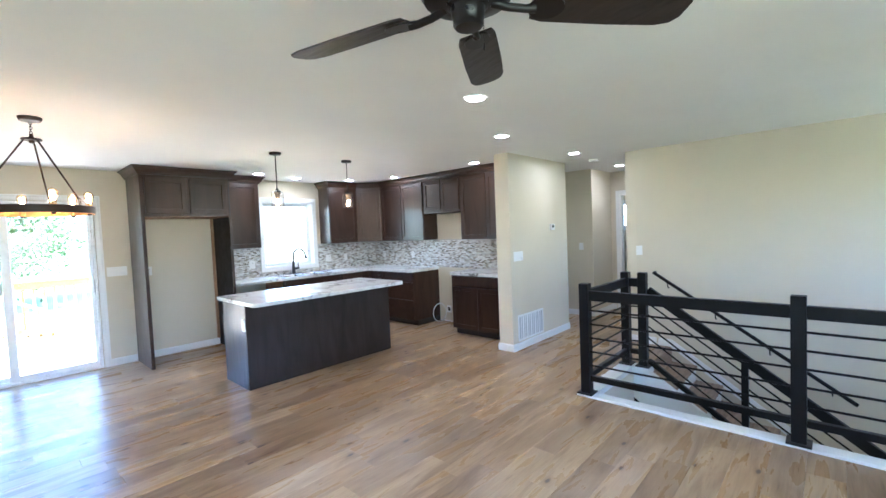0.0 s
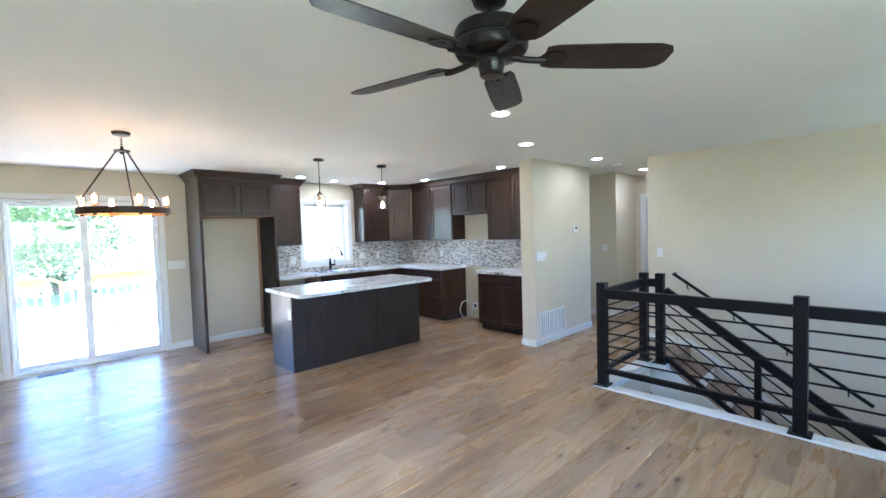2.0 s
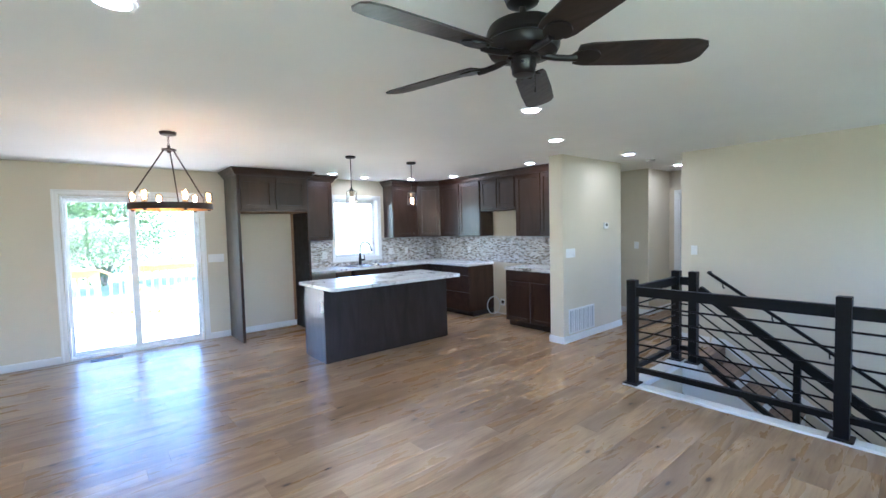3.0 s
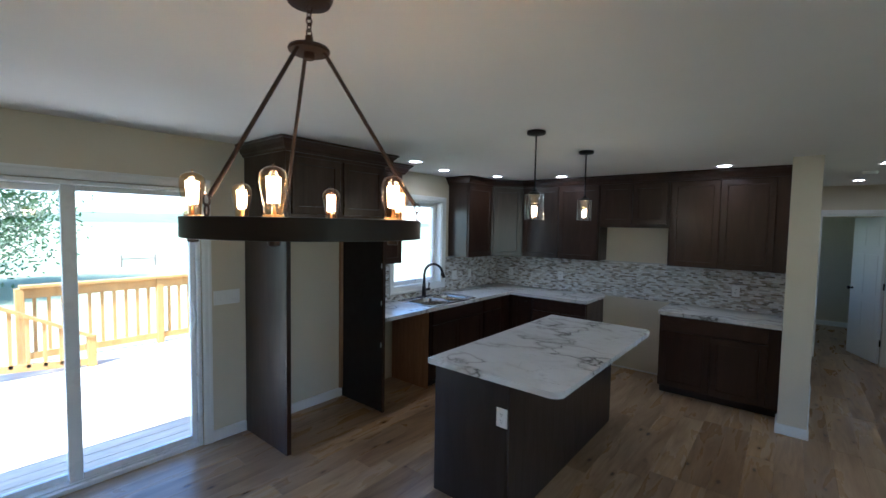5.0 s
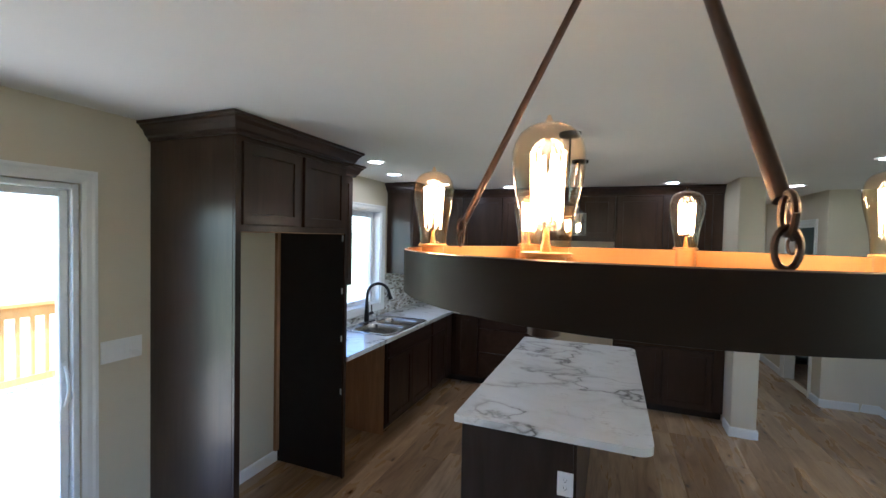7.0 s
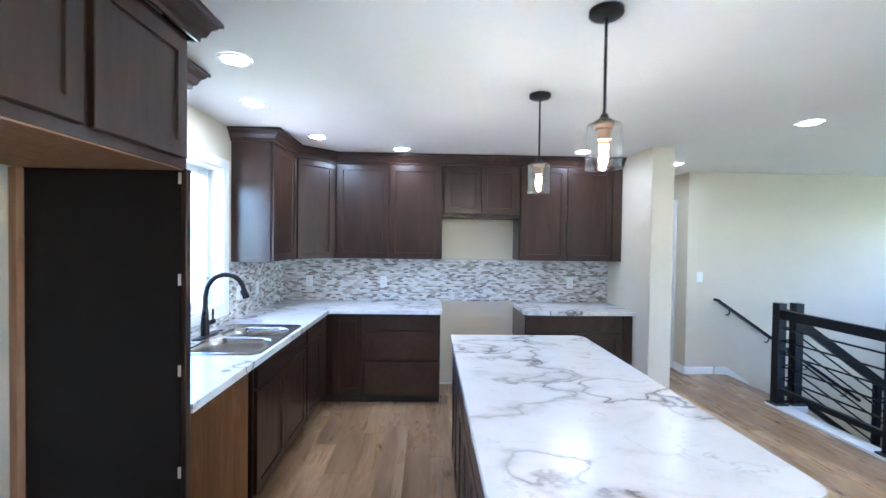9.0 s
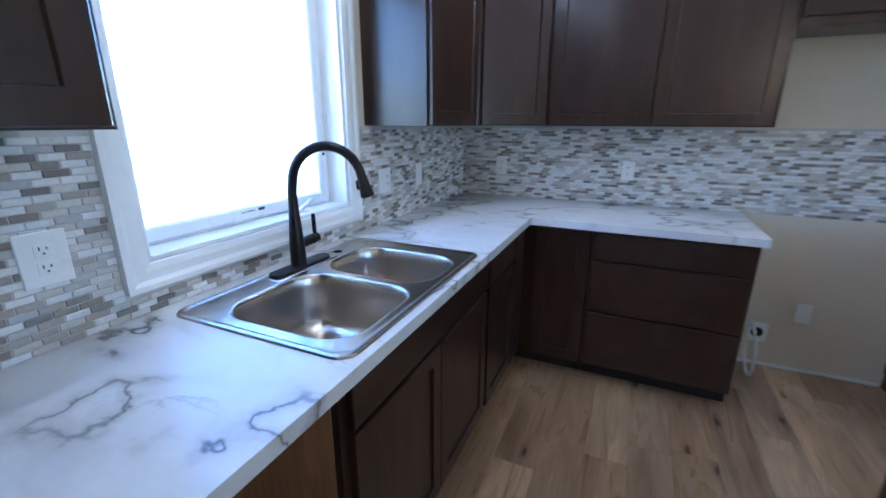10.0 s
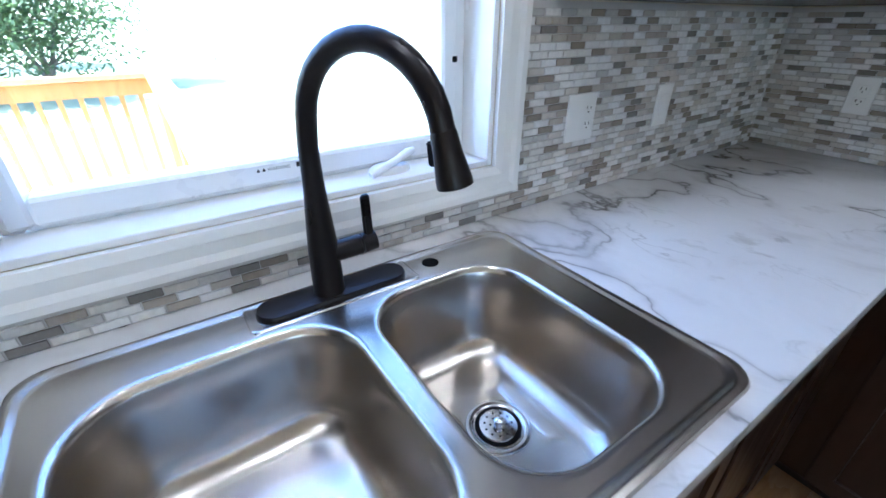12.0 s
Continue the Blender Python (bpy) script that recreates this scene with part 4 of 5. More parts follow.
def base_body(C, b, kick):
    """Carcass on a recessed plinth; kick: the plinth's box."""
    part("body", boxed(*b, 0.09, 0.874, 0.001), M_CAB, C)
    part("toe_kick", boxed(*kick, 0.0, 0.09), M_KICK, C)


# sink run, fronts face +x
C = thing("sink_cabinet", (0.3, -1.72, 0), CABL + "sink base cabinet with raw plywood side", "cabinet", "base cabinets")
bm = bmesh.new()
box(bm, 0.002, 0.59, -2.228, -2.21, 0.09, 0.874)
box(bm, 0.002, 0.59, -1.230, -1.215, 0.09, 0.874)
box(bm, 0.002, 0.02, -2.21, -1.23, 0.09, 0.874)
box(bm, 0.02, 0.59, -2.21, -1.23, 0.09, 0.11)
box(bm, 0.572, 0.59, -2.21, -1.23, 0.11, 0.874)
part("body", bm, M_CAB, C)
part("side_panel", boxed(0.004, 0.57, -2.233, -2.2285, 0.0, 0.872), M_RAW, C, "raw orange plywood side")
part("toe_kick", boxed(0.002, 0.52, -2.226, -1.217, 0.0, 0.09), M_KICK, C)
front("drawer", C, (0.59, -2.20, 0.715), 0.965, 0.145, 90)
front("door", C, (0.59, -2.20, 0.10), 0.480, 0.60, 90)
front("door", C, (0.59, -1.715, 0.10), 0.480, 0.60, 90)
C = thing("base_cabinet", (0.3, -0.93, 0), "narrow " + CABL + "base cabinet with drawer and door", "cabinet", "base cabinets")
base_body(C, (0.002, 0.59, -1.213, -0.66), (0.002, 0.52, -1.213, -0.66))
front("drawer", C, (0.59, -1.20, 0.715), 0.42, 0.145, 90)
front("door", C, (0.59, -1.20, 0.10), 0.42, 0.60, 90)
C = thing("corner_base_cabinet", (0.48, -0.3, 0), CABL + "corner base cabinet", "cabinet", "base cabinets")
base_body(C, (0.002, 0.965, -0.59, -0.002), (0.002, 0.965, -0.52, -0.002))
front("door", C, (0.68, -0.59, 0.10), 0.275, 0.76, 0)
part("filler", boxed(0.592, 0.61, -0.77, -0.592, 0.09, 0.874), M_CAB, C)
C = thing("drawer_cabinet", (1.33, -0.3, 0), CABL + "base cabinet with three drawers", "cabinet", "base cabinets")
base_body(C, (0.967, 1.692, -0.59, -0.002), (0.967, 1.692, -0.52, -0.002))
for z, h in ((0.715, 0.145), (0.425, 0.28), (0.10, 0.315)):
    front("drawer", C, (0.978, -0.59, z), 0.703, h, 0)
C = thing("base_cabinet", (3.03, -0.3, 0), "wide two-door " + CABL + "base cabinet", "cabinet", "base cabinets")
base_body(C, (2.506, 3.553, -0.59, -0.002), (2.515, 3.553, -0.52, -0.002))
front("drawer", C, (2.525, -0.59, 0.715), 0.93, 0.145, 0)
for x in (2.525, 2.992):
    front("door", C, (x, -0.59, 0.10), 0.463, 0.60, 0)
part("filler", boxed(3.46, 3.552, -0.608, -0.591, 0.09, 0.874), M_CAB, C)

# island
C = thing("kitchen_island", (2.05, -2.59, 0), "dark brown wooden kitchen island with plain back and white top", "kitchen island")
part("body", boxed(1.77, 2.325, -3.505, -1.68, 0.09, 0.874), M_CAB, C)
part("toe_kick", boxed(1.84, 2.325, -3.50, -1.69, 0.0, 0.09), M_KICK, C)
# Back and near end take the copy that has bluish reflection painted in.
part("back_panel", boxed(2.326, 2.342, -3.517, -1.668, 0.0, 0.874, 0.002), M_CAB_SHEEN, C, "plain dark brown back panel with bluish reflected light in its colour")
part("end_panel", boxed(1.765, 2.325, -3.518, -3.506, 0.0, 0.874, 0.002), M_CAB_SHEEN, C, "plain dark brown end panel with bluish reflected light in its colour")
part("end_panel", boxed(1.765, 2.325, -1.679, -1.667, 0.0, 0.874, 0.002), M_CAB, C)
for k, (y1, w, doors) in enumerate(((-1.70, 0.60, 2), (-2.31, 0.60, 2), (-2.92, 0.57, 1))):
    front("drawer", C, (1.77, y1, 0.715), w - 0.012, 0.145, -90)
    for d in range(doors):
        dw = (w - 0.012) / doors
        front("door", C, (1.77, y1 - d * dw, 0.10), dw - 0.005, 0.60, -90)


# ---- worktops ----
def soften_top(bm, size=0.010):
    es = [e for e in bm.edges if len(e.link_faces) == 2 and e.calc_face_angle(0) > 0.5 and max(v.co.z for v in e.verts) > 0.91 and min(v.co.z for v in e.verts) > 0.91]
    bmesh.ops.bevel(bm, geom=es, offset=size, segments=4, affect="EDGES", material=-1)
    return bm


ZT = 0.914
BAND = ZT - 0.014


def worktop(name, top, band, label):
    """A laminate top with its edge band below, set back by a hair."""
    bm = soften_top(top)
    c = sum((v.co for v in bm.verts), Vector()) / len(bm.verts)
    t = thing(name, (c.x, c.y, ZT - 0.038), label, "countertop", "worktops")
    part("top", bm, M_MARBLE, t, soft=True)
    part("edge_band", band, M_MARBLE, t)


def plate_of(ring, z0, z1):
    bm = bmesh.new()
    lo, hi = [[bm.verts.new((x, y, z)) for x, y in ring] for z in (z0, z1)]
    bm.faces.new(lo[::-1]), bm.faces.new(hi)
    for k in range(len(ring)):
        bm.faces.new((lo[k], lo[(k + 1) % len(ring)], hi[(k + 1) % len(ring)], hi[k]))
    return bm


EDGE_IN = 0.0012
cells = lambda i, j: (i < 3 or j == 3) and not (i == 1 and j == 1)
worktop("worktop", slab([0.001, 0.09, 0.61, 0.65, 1.71], [-2.934, -2.20, -1.41, -0.65, -0.001], cells, BAND, ZT),
        slab([0.002, 0.09, 0.61, 0.65 - EDGE_IN, 1.71 - EDGE_IN], [-2.934 + EDGE_IN, -2.20, -1.41, -0.65 + EDGE_IN, -0.002], cells, ZT - 0.038, BAND - 0.0004),
        "white marble-look worktop with grey veins, turning the corner")
worktop("worktop", plate_of([(2.488, -0.001), (2.488, -0.61), (2.528, -0.65), (3.553, -0.65), (3.553, -0.001)], BAND, ZT),
        plate_of([(2.488 + EDGE_IN, -0.002), (2.488 + EDGE_IN, -0.61), (2.528, -0.65 + EDGE_IN), (3.552, -0.65 + EDGE_IN), (3.552, -0.002)], ZT - 0.038, BAND - 0.0004),
        "short white marble-look worktop beside the range gap")


def island_outline(e):
    out = [(1.735 + e, -1.665 - e), (1.735 + e, -3.565 + e)]
    for cx, cy, a0 in ((2.60, -3.495, -90), (2.60, -1.735, 0)):
        out += [(cx + (0.07 - e) * math.cos(radians(a0 + 90 * i / 6)), cy + (0.07 - e) * math.sin(radians(a0 + 90 * i / 6))) for i in range(7)]
    return out


worktop("island_worktop", plate_of(island_outline(0), BAND, ZT), plate_of(island_outline(EDGE_IN), ZT - 0.038, BAND - 0.0004), "white marble-look island top with bold grey veins")

# ---- sink and faucet ----
SINK = thing("sink", (0.345, -1.80, ZT), "double bowl stainless steel drop-in sink", "sink")
sx, sy = 0.343, -1.806
bm = bmesh.new()
BOWLS = ((0.370, -1.990, 0.210, 0.188), (0.370, -1.619, 0.210, 0.154))


def ring_at(pts, z):
    return [bm.verts.new((x, y, z)) for x, y in pts]


def bridge(a, b):
    for k in range(len(a)):
        bm.faces.new((a[k], a[(k + 1) % len(a)], b[(k + 1) % len(b)], b[k]))


outer = [ring_at(round_rect(sx, sy, 0.282 - i, 0.425 - i, 0.045, 6), z) for i, z in ((0, ZT + 0.0005), (0.0025, ZT + 0.0055), (0.009, ZT + 0.0075), (0.014, ZT + 0.0070), (0.018, ZT + 0.0032), (0.026, ZT + 0.003))]
for a, b in zip(outer, outer[1:]):
    bridge(a, b)
edges = [bm.edges.get((outer[-1][k], outer[-1][(k + 1) % len(outer[-1])])) for k in range(len(outer[-1]))]
for cx, cy, hx, hy in BOWLS:
    prof = ((-0.006, 0.003, 0.104), (0.0, 0.003, 0.10), (0.003, 0.0018, 0.099), (0.006, -0.001, 0.098), (0.010, -0.010, 0.095), (0.013, -0.05, 0.093), (0.016, -0.09, 0.09), (0.020, -0.130, 0.087))
    prof += tuple((0.075 - 0.055 * math.cos(radians(12 * k)), -0.134 - 0.054 * math.sin(radians(12 * k)), 0.086 - 0.004 * k) for k in range(1, 8)) + ((0.10, -0.1895, 0.05),)
    rings = [ring_at(round_rect(cx, cy, hx - i, hy - i, r, 7), ZT + z) for i, z, r in prof]
    for a, b in zip(rings, rings[1:]):
        bridge(a, b)
    flat = round_rect(cx, cy, hx - 0.10, hy - 0.10, 0.05, 7)
    for f, z in ((0.35, -0.1905), (0.7, -0.192), (1.0, -0.193)):
        circle = [(cx + 0.055 * math.cos(radians(5.6 + 11.25 * k)), cy + 0.055 * math.sin(radians(5.6 + 11.25 * k))) for k in range(32)]
        rings.append(ring_at([(a[0] + (c[0] - a[0]) * f, a[1] + (c[1] - a[1]) * f) for a, c in zip(flat, circle)], ZT + z))
        bridge(rings[-2], rings[-1])
    bm.faces.new(rings[-1])
    edges += [bm.edges.get((rings[0][k], rings[0][(k + 1) % len(rings[0])])) for k in range(len(rings[0]))]
bmesh.ops.triangle_fill(bm, use_beauty=True, use_dissolve=False, edges=edges)
part("basin", bm, M_STEEL, SINK, soft=True)
for (cx, cy, hx, hy), stopper in zip(BOWLS, (True, False)):
    z = ZT - 0.193
    d = lathe(bmesh.new(), [(0.057, 0.0005), (0.056, 0.003), (0.048, 0.0035), (0.043, 0.001), (0.040, -0.006)], (cx, cy, z), 28, cap=False)
    dr = part("drain", d, M_CHROME, SINK, "polished drain flange", soft=True)
    # Flat black disc that paints the drain's dark inside.
    part("drain_cup", lathe(bmesh.new(), [(0.041, 0.0012), (0.038, 0.0016)], (cx, cy, z), 24), M_DARK, SINK, "black disc for the shaded drain opening")
    if stopper:
        part("stopper", lathe(bmesh.new(), [(0.030, 0.002), (0.028, 0.006), (0.010, 0.009)], (cx + 0.004, cy, z), 20), M_BLACK, SINK, "black rubber stopper", soft=True)
    else:
        bk = lathe(bmesh.new(), [(0.034, 0.0022), (0.033, 0.0045), (0.028, 0.005), (0.004, 0.005)], (cx, cy, z), 24)
        lathe(bk, [(0.007, 0.005), (0.006, 0.014), (0.009, 0.018), (0.003, 0.021)], (cx, cy, z), 12)
        part("strainer_basket", bk, M_CHROME, SINK, "perforated steel strainer", soft=True)
        # Black dots laid on the basket for the shade in its holes.
        hl = bmesh.new()
        for rr, nn in ((0.014, 6), (0.024, 11)):
            for k in range(nn):
                a = 2 * math.pi * k / nn
                lathe(hl, [(0.0022, 0.0052), (0.002, 0.0056)], (cx + rr * math.cos(a), cy + rr * math.sin(a), z), 8)
        part("strainer_holes", hl, M_DARK, SINK)
bm = bmesh.new()
ledge = [ring_at(round_rect(0.107, -1.786, 0.044 - i, 0.152 - i, 0.012, 4), ZT + z) for i, z in ((0, 0.0028), (0.002, 0.0052), (0.006, 0.0058), (0.010, 0.0042), (0.016, 0.0040))]
for a, b in zip(ledge, ledge[1:]):
    bridge(a, b)
bm.faces.new(ledge[-1])
part("faucet_ledge", bm, M_STEEL, SINK, "embossed steel ledge round the faucet plate", soft=True)
# No hole is cut: a black disc carries its shade.
part("tap_hole", lathe(bmesh.new(), [(0.017, 0.0036), (0.016, 0.0042)], (0.112, -1.591, ZT), 20), M_DARK, SINK, "black disc for the shaded round tap hole")

FA = thing("faucet", (0.107, -1.786, ZT + 0.003), "oil-rubbed bronze pull-down kitchen faucet", "faucet")
z0 = ZT + 0.0042
bm = bmesh.new()
rg = []
for s, z in ((1.0, 0), (1.0, 0.004), (0.93, 0.008), (0.6, 0.010)):
    rg.append([bm.verts.new((0.107 + 0.031 * s * math.cos(a), -1.786 + (0.102 * (1 if math.sin(a) > 0 else -1) + 0.034 * s * math.sin(a)) * (s if s < 0.9 else 1), z0 + z)) for a in [2 * math.pi * (k + 0.5) / 32 for k in range(32)]])
for a, b in zip(rg, rg[1:]):
    bridge(a, b)
bm.faces.new(rg[0][::-1]), bm.faces.new(rg[-1])
part("base_plate", bm, M_BRONZE, FA, soft=True)
part("body", lathe(bmesh.new(), [(0.027, 0.009), (0.0265, 0.02), (0.025, 0.09), (0.0205, 0.15), (0.0165, 0.20), (0.0155, 0.235)], (0.107, -1.797, z0), 24), M_BRONZE, FA, soft=True)
dv = Vector((0.214, 0.106, 0)).normalized()
half = 0.1175
c0 = Vector((0.107, -1.797, 0))
neck = [c0 + Vector((0, 0, 1.148)), c0 + Vector((0, 0, 1.18))]
for k in range(1, 17):
    a = math.pi - (math.pi * 0.94) * k / 16
    neck.append(c0 + dv * (half + half * 0.96 * math.cos(a)) + Vector((0, 0, 1.206 + 0.118 * math.sin(a))))
part("gooseneck", tube(bmesh.new(), neck, 0.0156, 18), M_BRONZE, FA, soft=True)
e0, e1 = neck[-1], neck[-1] + (neck[-1] - neck[-2]).normalized() * 0.012
tipd = (neck[-1] - neck[-2]).normalized()
part("spray_head", tube(bmesh.new(), [e0, e0 + tipd * 0.003, e0 + tipd * 0.025, e0 + tipd * 0.060, e0 + tipd * 0.068, e0 + tipd * 0.070], [0.0158, 0.0168, 0.0182, 0.0232, 0.0232, 0.019], 18), M_BRONZE, FA, soft=True)
sd = Vector((-dv.y, dv.x, 0))
bt = bmesh.new()
bar(bt, e0 + tipd * 0.014 - dv * 0.018, e0 + tipd * 0.046 - dv * 0.023, 0.014, 0.012, 0.002)
part("spray_button", bt, M_BLACK, FA, "black spray toggle")
hv = bmesh.new()
tube(hv, [c0 + Vector((0.004, 0.015, 1.000)), c0 + Vector((0.010, 0.062, 1.004))], [0.018, 0.018], 16)
tube(hv, [c0 + Vector((0.010, 0.062, 1.004)), c0 + Vector((0.010, 0.066, 1.004))], [0.015, 0.015], 16)
tube(hv, [c0 + Vector((0.010, 0.066, 1.004)), c0 + Vector((0.013, 0.090, 1.006))], [0.018, 0.016], 16)
part("valve", hv, M_BRONZE, FA, soft=True)
lv = bmesh.new()
bar(lv, c0 + Vector((0.012, 0.078, 1.012)), c0 + Vector((0.012, 0.076, 1.092)), 0.010, 0.016, 0.003)
part("lever", lv, M_BRONZE, FA)

# ---- ceiling fan, chandelier, pendants, recessed lamps ----
FX, FY = 5.875, -4.263
FAN = thing("ceiling_fan", (FX, FY, H), "dark bronze five-blade ceiling fan with walnut blades", "ceiling fan")
part("canopy", lathe(bmesh.new(), [(0.03, -0.075), (0.06, -0.06), (0.072, -0.03), (0.074, 0)], (FX, FY, H), 28), M_BRONZE, FAN, soft=True)
part("downrod", tube(bmesh.new(), [(FX, FY, H - 0.07), (FX, FY, H - 0.145)], 0.013, 14), M_BRONZE, FAN, soft=True)
part("motor_housing", lathe(bmesh.new(), [(0.03, -0.108), (0.045, -0.114), (0.10, -0.120), (0.128, -0.132), (0.137, -0.150), (0.137, -0.178), (0.132, -0.182), (0.132, -0.188), (0.137, -0.192), (0.136, -0.212), (0.126, -0.228), (0.09, -0.238), (0.075, -0.24)], (FX, FY, H - 0.018), 40), M_BRONZE, FAN, soft=True)
part("switch_housing", lathe(bmesh.new(), [(0.060, -0.238), (0.062, -0.246), (0.050, -0.250), (0.048, -0.278), (0.044, -0.284), (0.044, -0.300), (0.038, -0.307), (0.02, -0.309)], (FX, FY, H - 0.018), 28), M_BRONZE, FAN, soft=True)
ch = bmesh.new()
for k in range(16):
    lathe(ch, [(0.0004, -0.0022), (0.0021, 0.0), (0.0004, 0.0022)], (FX + 0.045, FY + 0.012, H - 0.300 - 0.0048 * k), 6)
lathe(ch, [(0.002, -0.022), (0.0045, -0.016), (0.003, -0.004), (0.0015, 0.0)], (FX + 0.045, FY + 0.012, H - 0.377), 8)
part("pull_chain", ch, M_BRONZE, FAN, "short beaded pull chain")
for k in range(5):
    a = radians(49.5 + 72 * k)
    T = Matrix.Translation((FX, FY, H - 0.254)) @ Matrix.Rotation(a, 4, "Z")
    bl = bmesh.new()
    ring = [(0.20, -0.055), (0.24, -0.066), (0.45, -0.073), (0.62, -0.072), (0.665, -0.058), (0.682, -0.03), (0.682, 0.03), (0.665, 0.058), (0.62, 0.072), (0.45, 0.073), (0.24, 0.066), (0.20, 0.055)]
    lo, hi = [[bl.verts.new((x, y, z)) for x, y in ring] for z in (-0.003, 0.003)]
    bl.faces.new(lo[::-1]), bl.faces.new(hi)
    for j in range(12):
        bl.faces.new((lo[j], lo[(j + 1) % 12], hi[(j + 1) % 12], hi[j]))
    turned(bl, T @ Matrix.Rotation(radians(-13), 4, "X"))
    b = part("blade", bl, M_FAN, FAN, "dark walnut fan blade")
    ir = bmesh.new()
    tube(ir, [(0.07, 0, 0.004), (0.12, 0, -0.010), (0.17, 0.0, -0.014), (0.20, 0.0, -0.012)], [0.016, 0.012, 0.012, 0.014], 10)
    rr = [(0.235 + 0.055 * math.cos(t), 0.045 * math.sin(t)) for t in [2 * math.pi * j / 20 for j in range(20)]]
    lo, hi = [[ir.verts.new((x, y, z)) for x, y in rr] for z in (-0.012, -0.006)]
    ir.faces.new(lo[::-1]), ir.faces.new(hi)
    for j in range(20):
        ir.faces.new((lo[j], lo[(j + 1) % 20], hi[(j + 1) % 20], hi[j]))
    turned(ir, T @ Matrix.Rotation(radians(-13), 4, "X"))
    part("blade_iron", ir, M_BRONZE, b, "bronze blade bracket", soft=True)

CX, CY = 2.505, -4.97
RZ0, RZ1, RR = 1.761, 1.812, 0.321
CH = thing("chandelier", (CX, CY, H), "round dark metal wagon-wheel chandelier with six lit bulbs", "chandelier")
part("canopy", lathe(bmesh.new(), [(0.02, -0.034), (0.058, -0.026), (0.065, -0.012), (0.066, 0)], (CX, CY, H), 32), M_RUST, CH, soft=True)
bm = bmesh.new()
for k in range(5):
    zc = H - 0.040 - 0.017 * k
    for j in range(10):
        a0, a1 = 2 * math.pi * j / 10, 2 * math.pi * (j + 1) / 10
        f = lambda a: (CX + (0.008 * math.cos(a) if k % 2 else 0), CY + (0 if k % 2 else 0.008 * math.cos(a)), zc + 0.012 * math.sin(a))
        tube(bm, [f(a0), f(a1)], 0.0022, 5, cap=False)
part("chain", bm, M_RUST, CH, soft=True)
part("hub", lathe(bmesh.new(), [(0.012, -0.180), (0.016, -0.176), (0.016, -0.162), (0.055, -0.160), (0.058, -0.154), (0.055, -0.148), (0.014, -0.146), (0.010, -0.115)], (CX, CY, H), 28), M_RUST, CH, soft=True)
band = bmesh.new()
n = 72
prof = [(RR, RZ0), (RR, RZ1), (RR - 0.004, RZ1 + 0.001), (RR - 0.004, RZ0 - 0.001)]
rows = [[band.verts.new((CX + r * math.cos(2 * math.pi * k / n), CY + r * math.sin(2 * math.pi * k / n), z)) for r, z in prof] for k in range(n)]
for k in range(n):
    p, q = rows[k], rows[(k + 1) % n]
    for j in range(4):
        band.faces.new((p[j], q[j], q[(j + 1) % 4], p[(j + 1) % 4]))
part("ring", band, M_RING, CH, "grey-black flat metal ring", soft=True)
lining = bmesh.new()
prof = [(RR - 0.0045, RZ1 + 0.0005), (RR - 0.0065, RZ1), (RR - 0.0065, RZ0), (RR - 0.0045, RZ0 - 0.0005)]
rows = [[lining.verts.new((CX + r * math.cos(2 * math.pi * k / n), CY + r * math.sin(2 * math.pi * k / n), z)) for r, z in prof] for k in range(n)]
for k in range(n):
    p, q = rows[k], rows[(k + 1) % n]
    for j in range(4):
        lining.faces.new((p[j], q[j], q[(j + 1) % 4], p[(j + 1) % 4]))
part("ring_lining", lining, M_COPPER, CH, "copper lining inside the ring", soft=True)
for a in (-78, 42, 162):
    ca, sa = math.cos(radians(a)), math.sin(radians(a))
    bm = tube(bmesh.new(), [(CX + 0.04 * ca, CY + 0.04 * sa, H - 0.156), (CX + 0.302 * ca, CY + 0.302 * sa, RZ1 + 0.045)], 0.0058, 10)
    part("rod", bm, M_RUST, CH, "rust-brown suspension rod", soft=True)
    lk = bmesh.new()
    for zc, flat in ((RZ1 + 0.036, 0), (RZ1 + 0.014, 1)):
        c = Vector((CX + 0.309 * ca, CY + 0.309 * sa, zc))
        e = Vector((-sa, ca, 0)) if flat else Vector((ca, sa, 0))
        pts = [c + e * 0.0075 * math.cos(t) + Vector((0, 0, 0.0135 * math.sin(t))) for t in [2 * math.pi * j / 14 for j in range(15)]]
        tube(lk, pts, 0.0024, 6)
    part("link", lk, M_RUST, CH, soft=True)

BULB = [(0.016, 0.0), (0.0188, 0.003), (0.0198, 0.010), (0.0210, 0.024), (0.0236, 0.040), (0.0265, 0.054), (0.0288, 0.066), (0.0298, 0.077), (0.0294, 0.086), (0.0275, 0.094), (0.0240, 0.1005),
        (0.0190, 0.1050), (0.0130, 0.1078), (0.0070, 0.1092), (0.0035, 0.1105), (0.0024, 0.1130), (0.0010, 0.1165)]


def filament(bm, c, r, z0, z1, n=8):
    for k in range(n):
        a, b = 2 * math.pi * k / n, 2 * math.pi * (k + 0.5) / n
        tube(bm, [(c[0] + r * 0.86 * math.cos(a), c[1] + r * 0.86 * math.sin(a), c[2] + z0), (c[0] + r * math.cos(b), c[1] + r * math.sin(b), c[2] + z1)], 0.0009, 4)
        tube(bm, [(c[0] + r * math.cos(b), c[1] + r * math.sin(b), c[2] + z1), (c[0] + r * 0.86 * math.cos(a + 2 * math.pi / n), c[1] + r * 0.86 * math.sin(a + 2 * math.pi / n), c[2] + z0)], 0.0009, 4)
    return bm


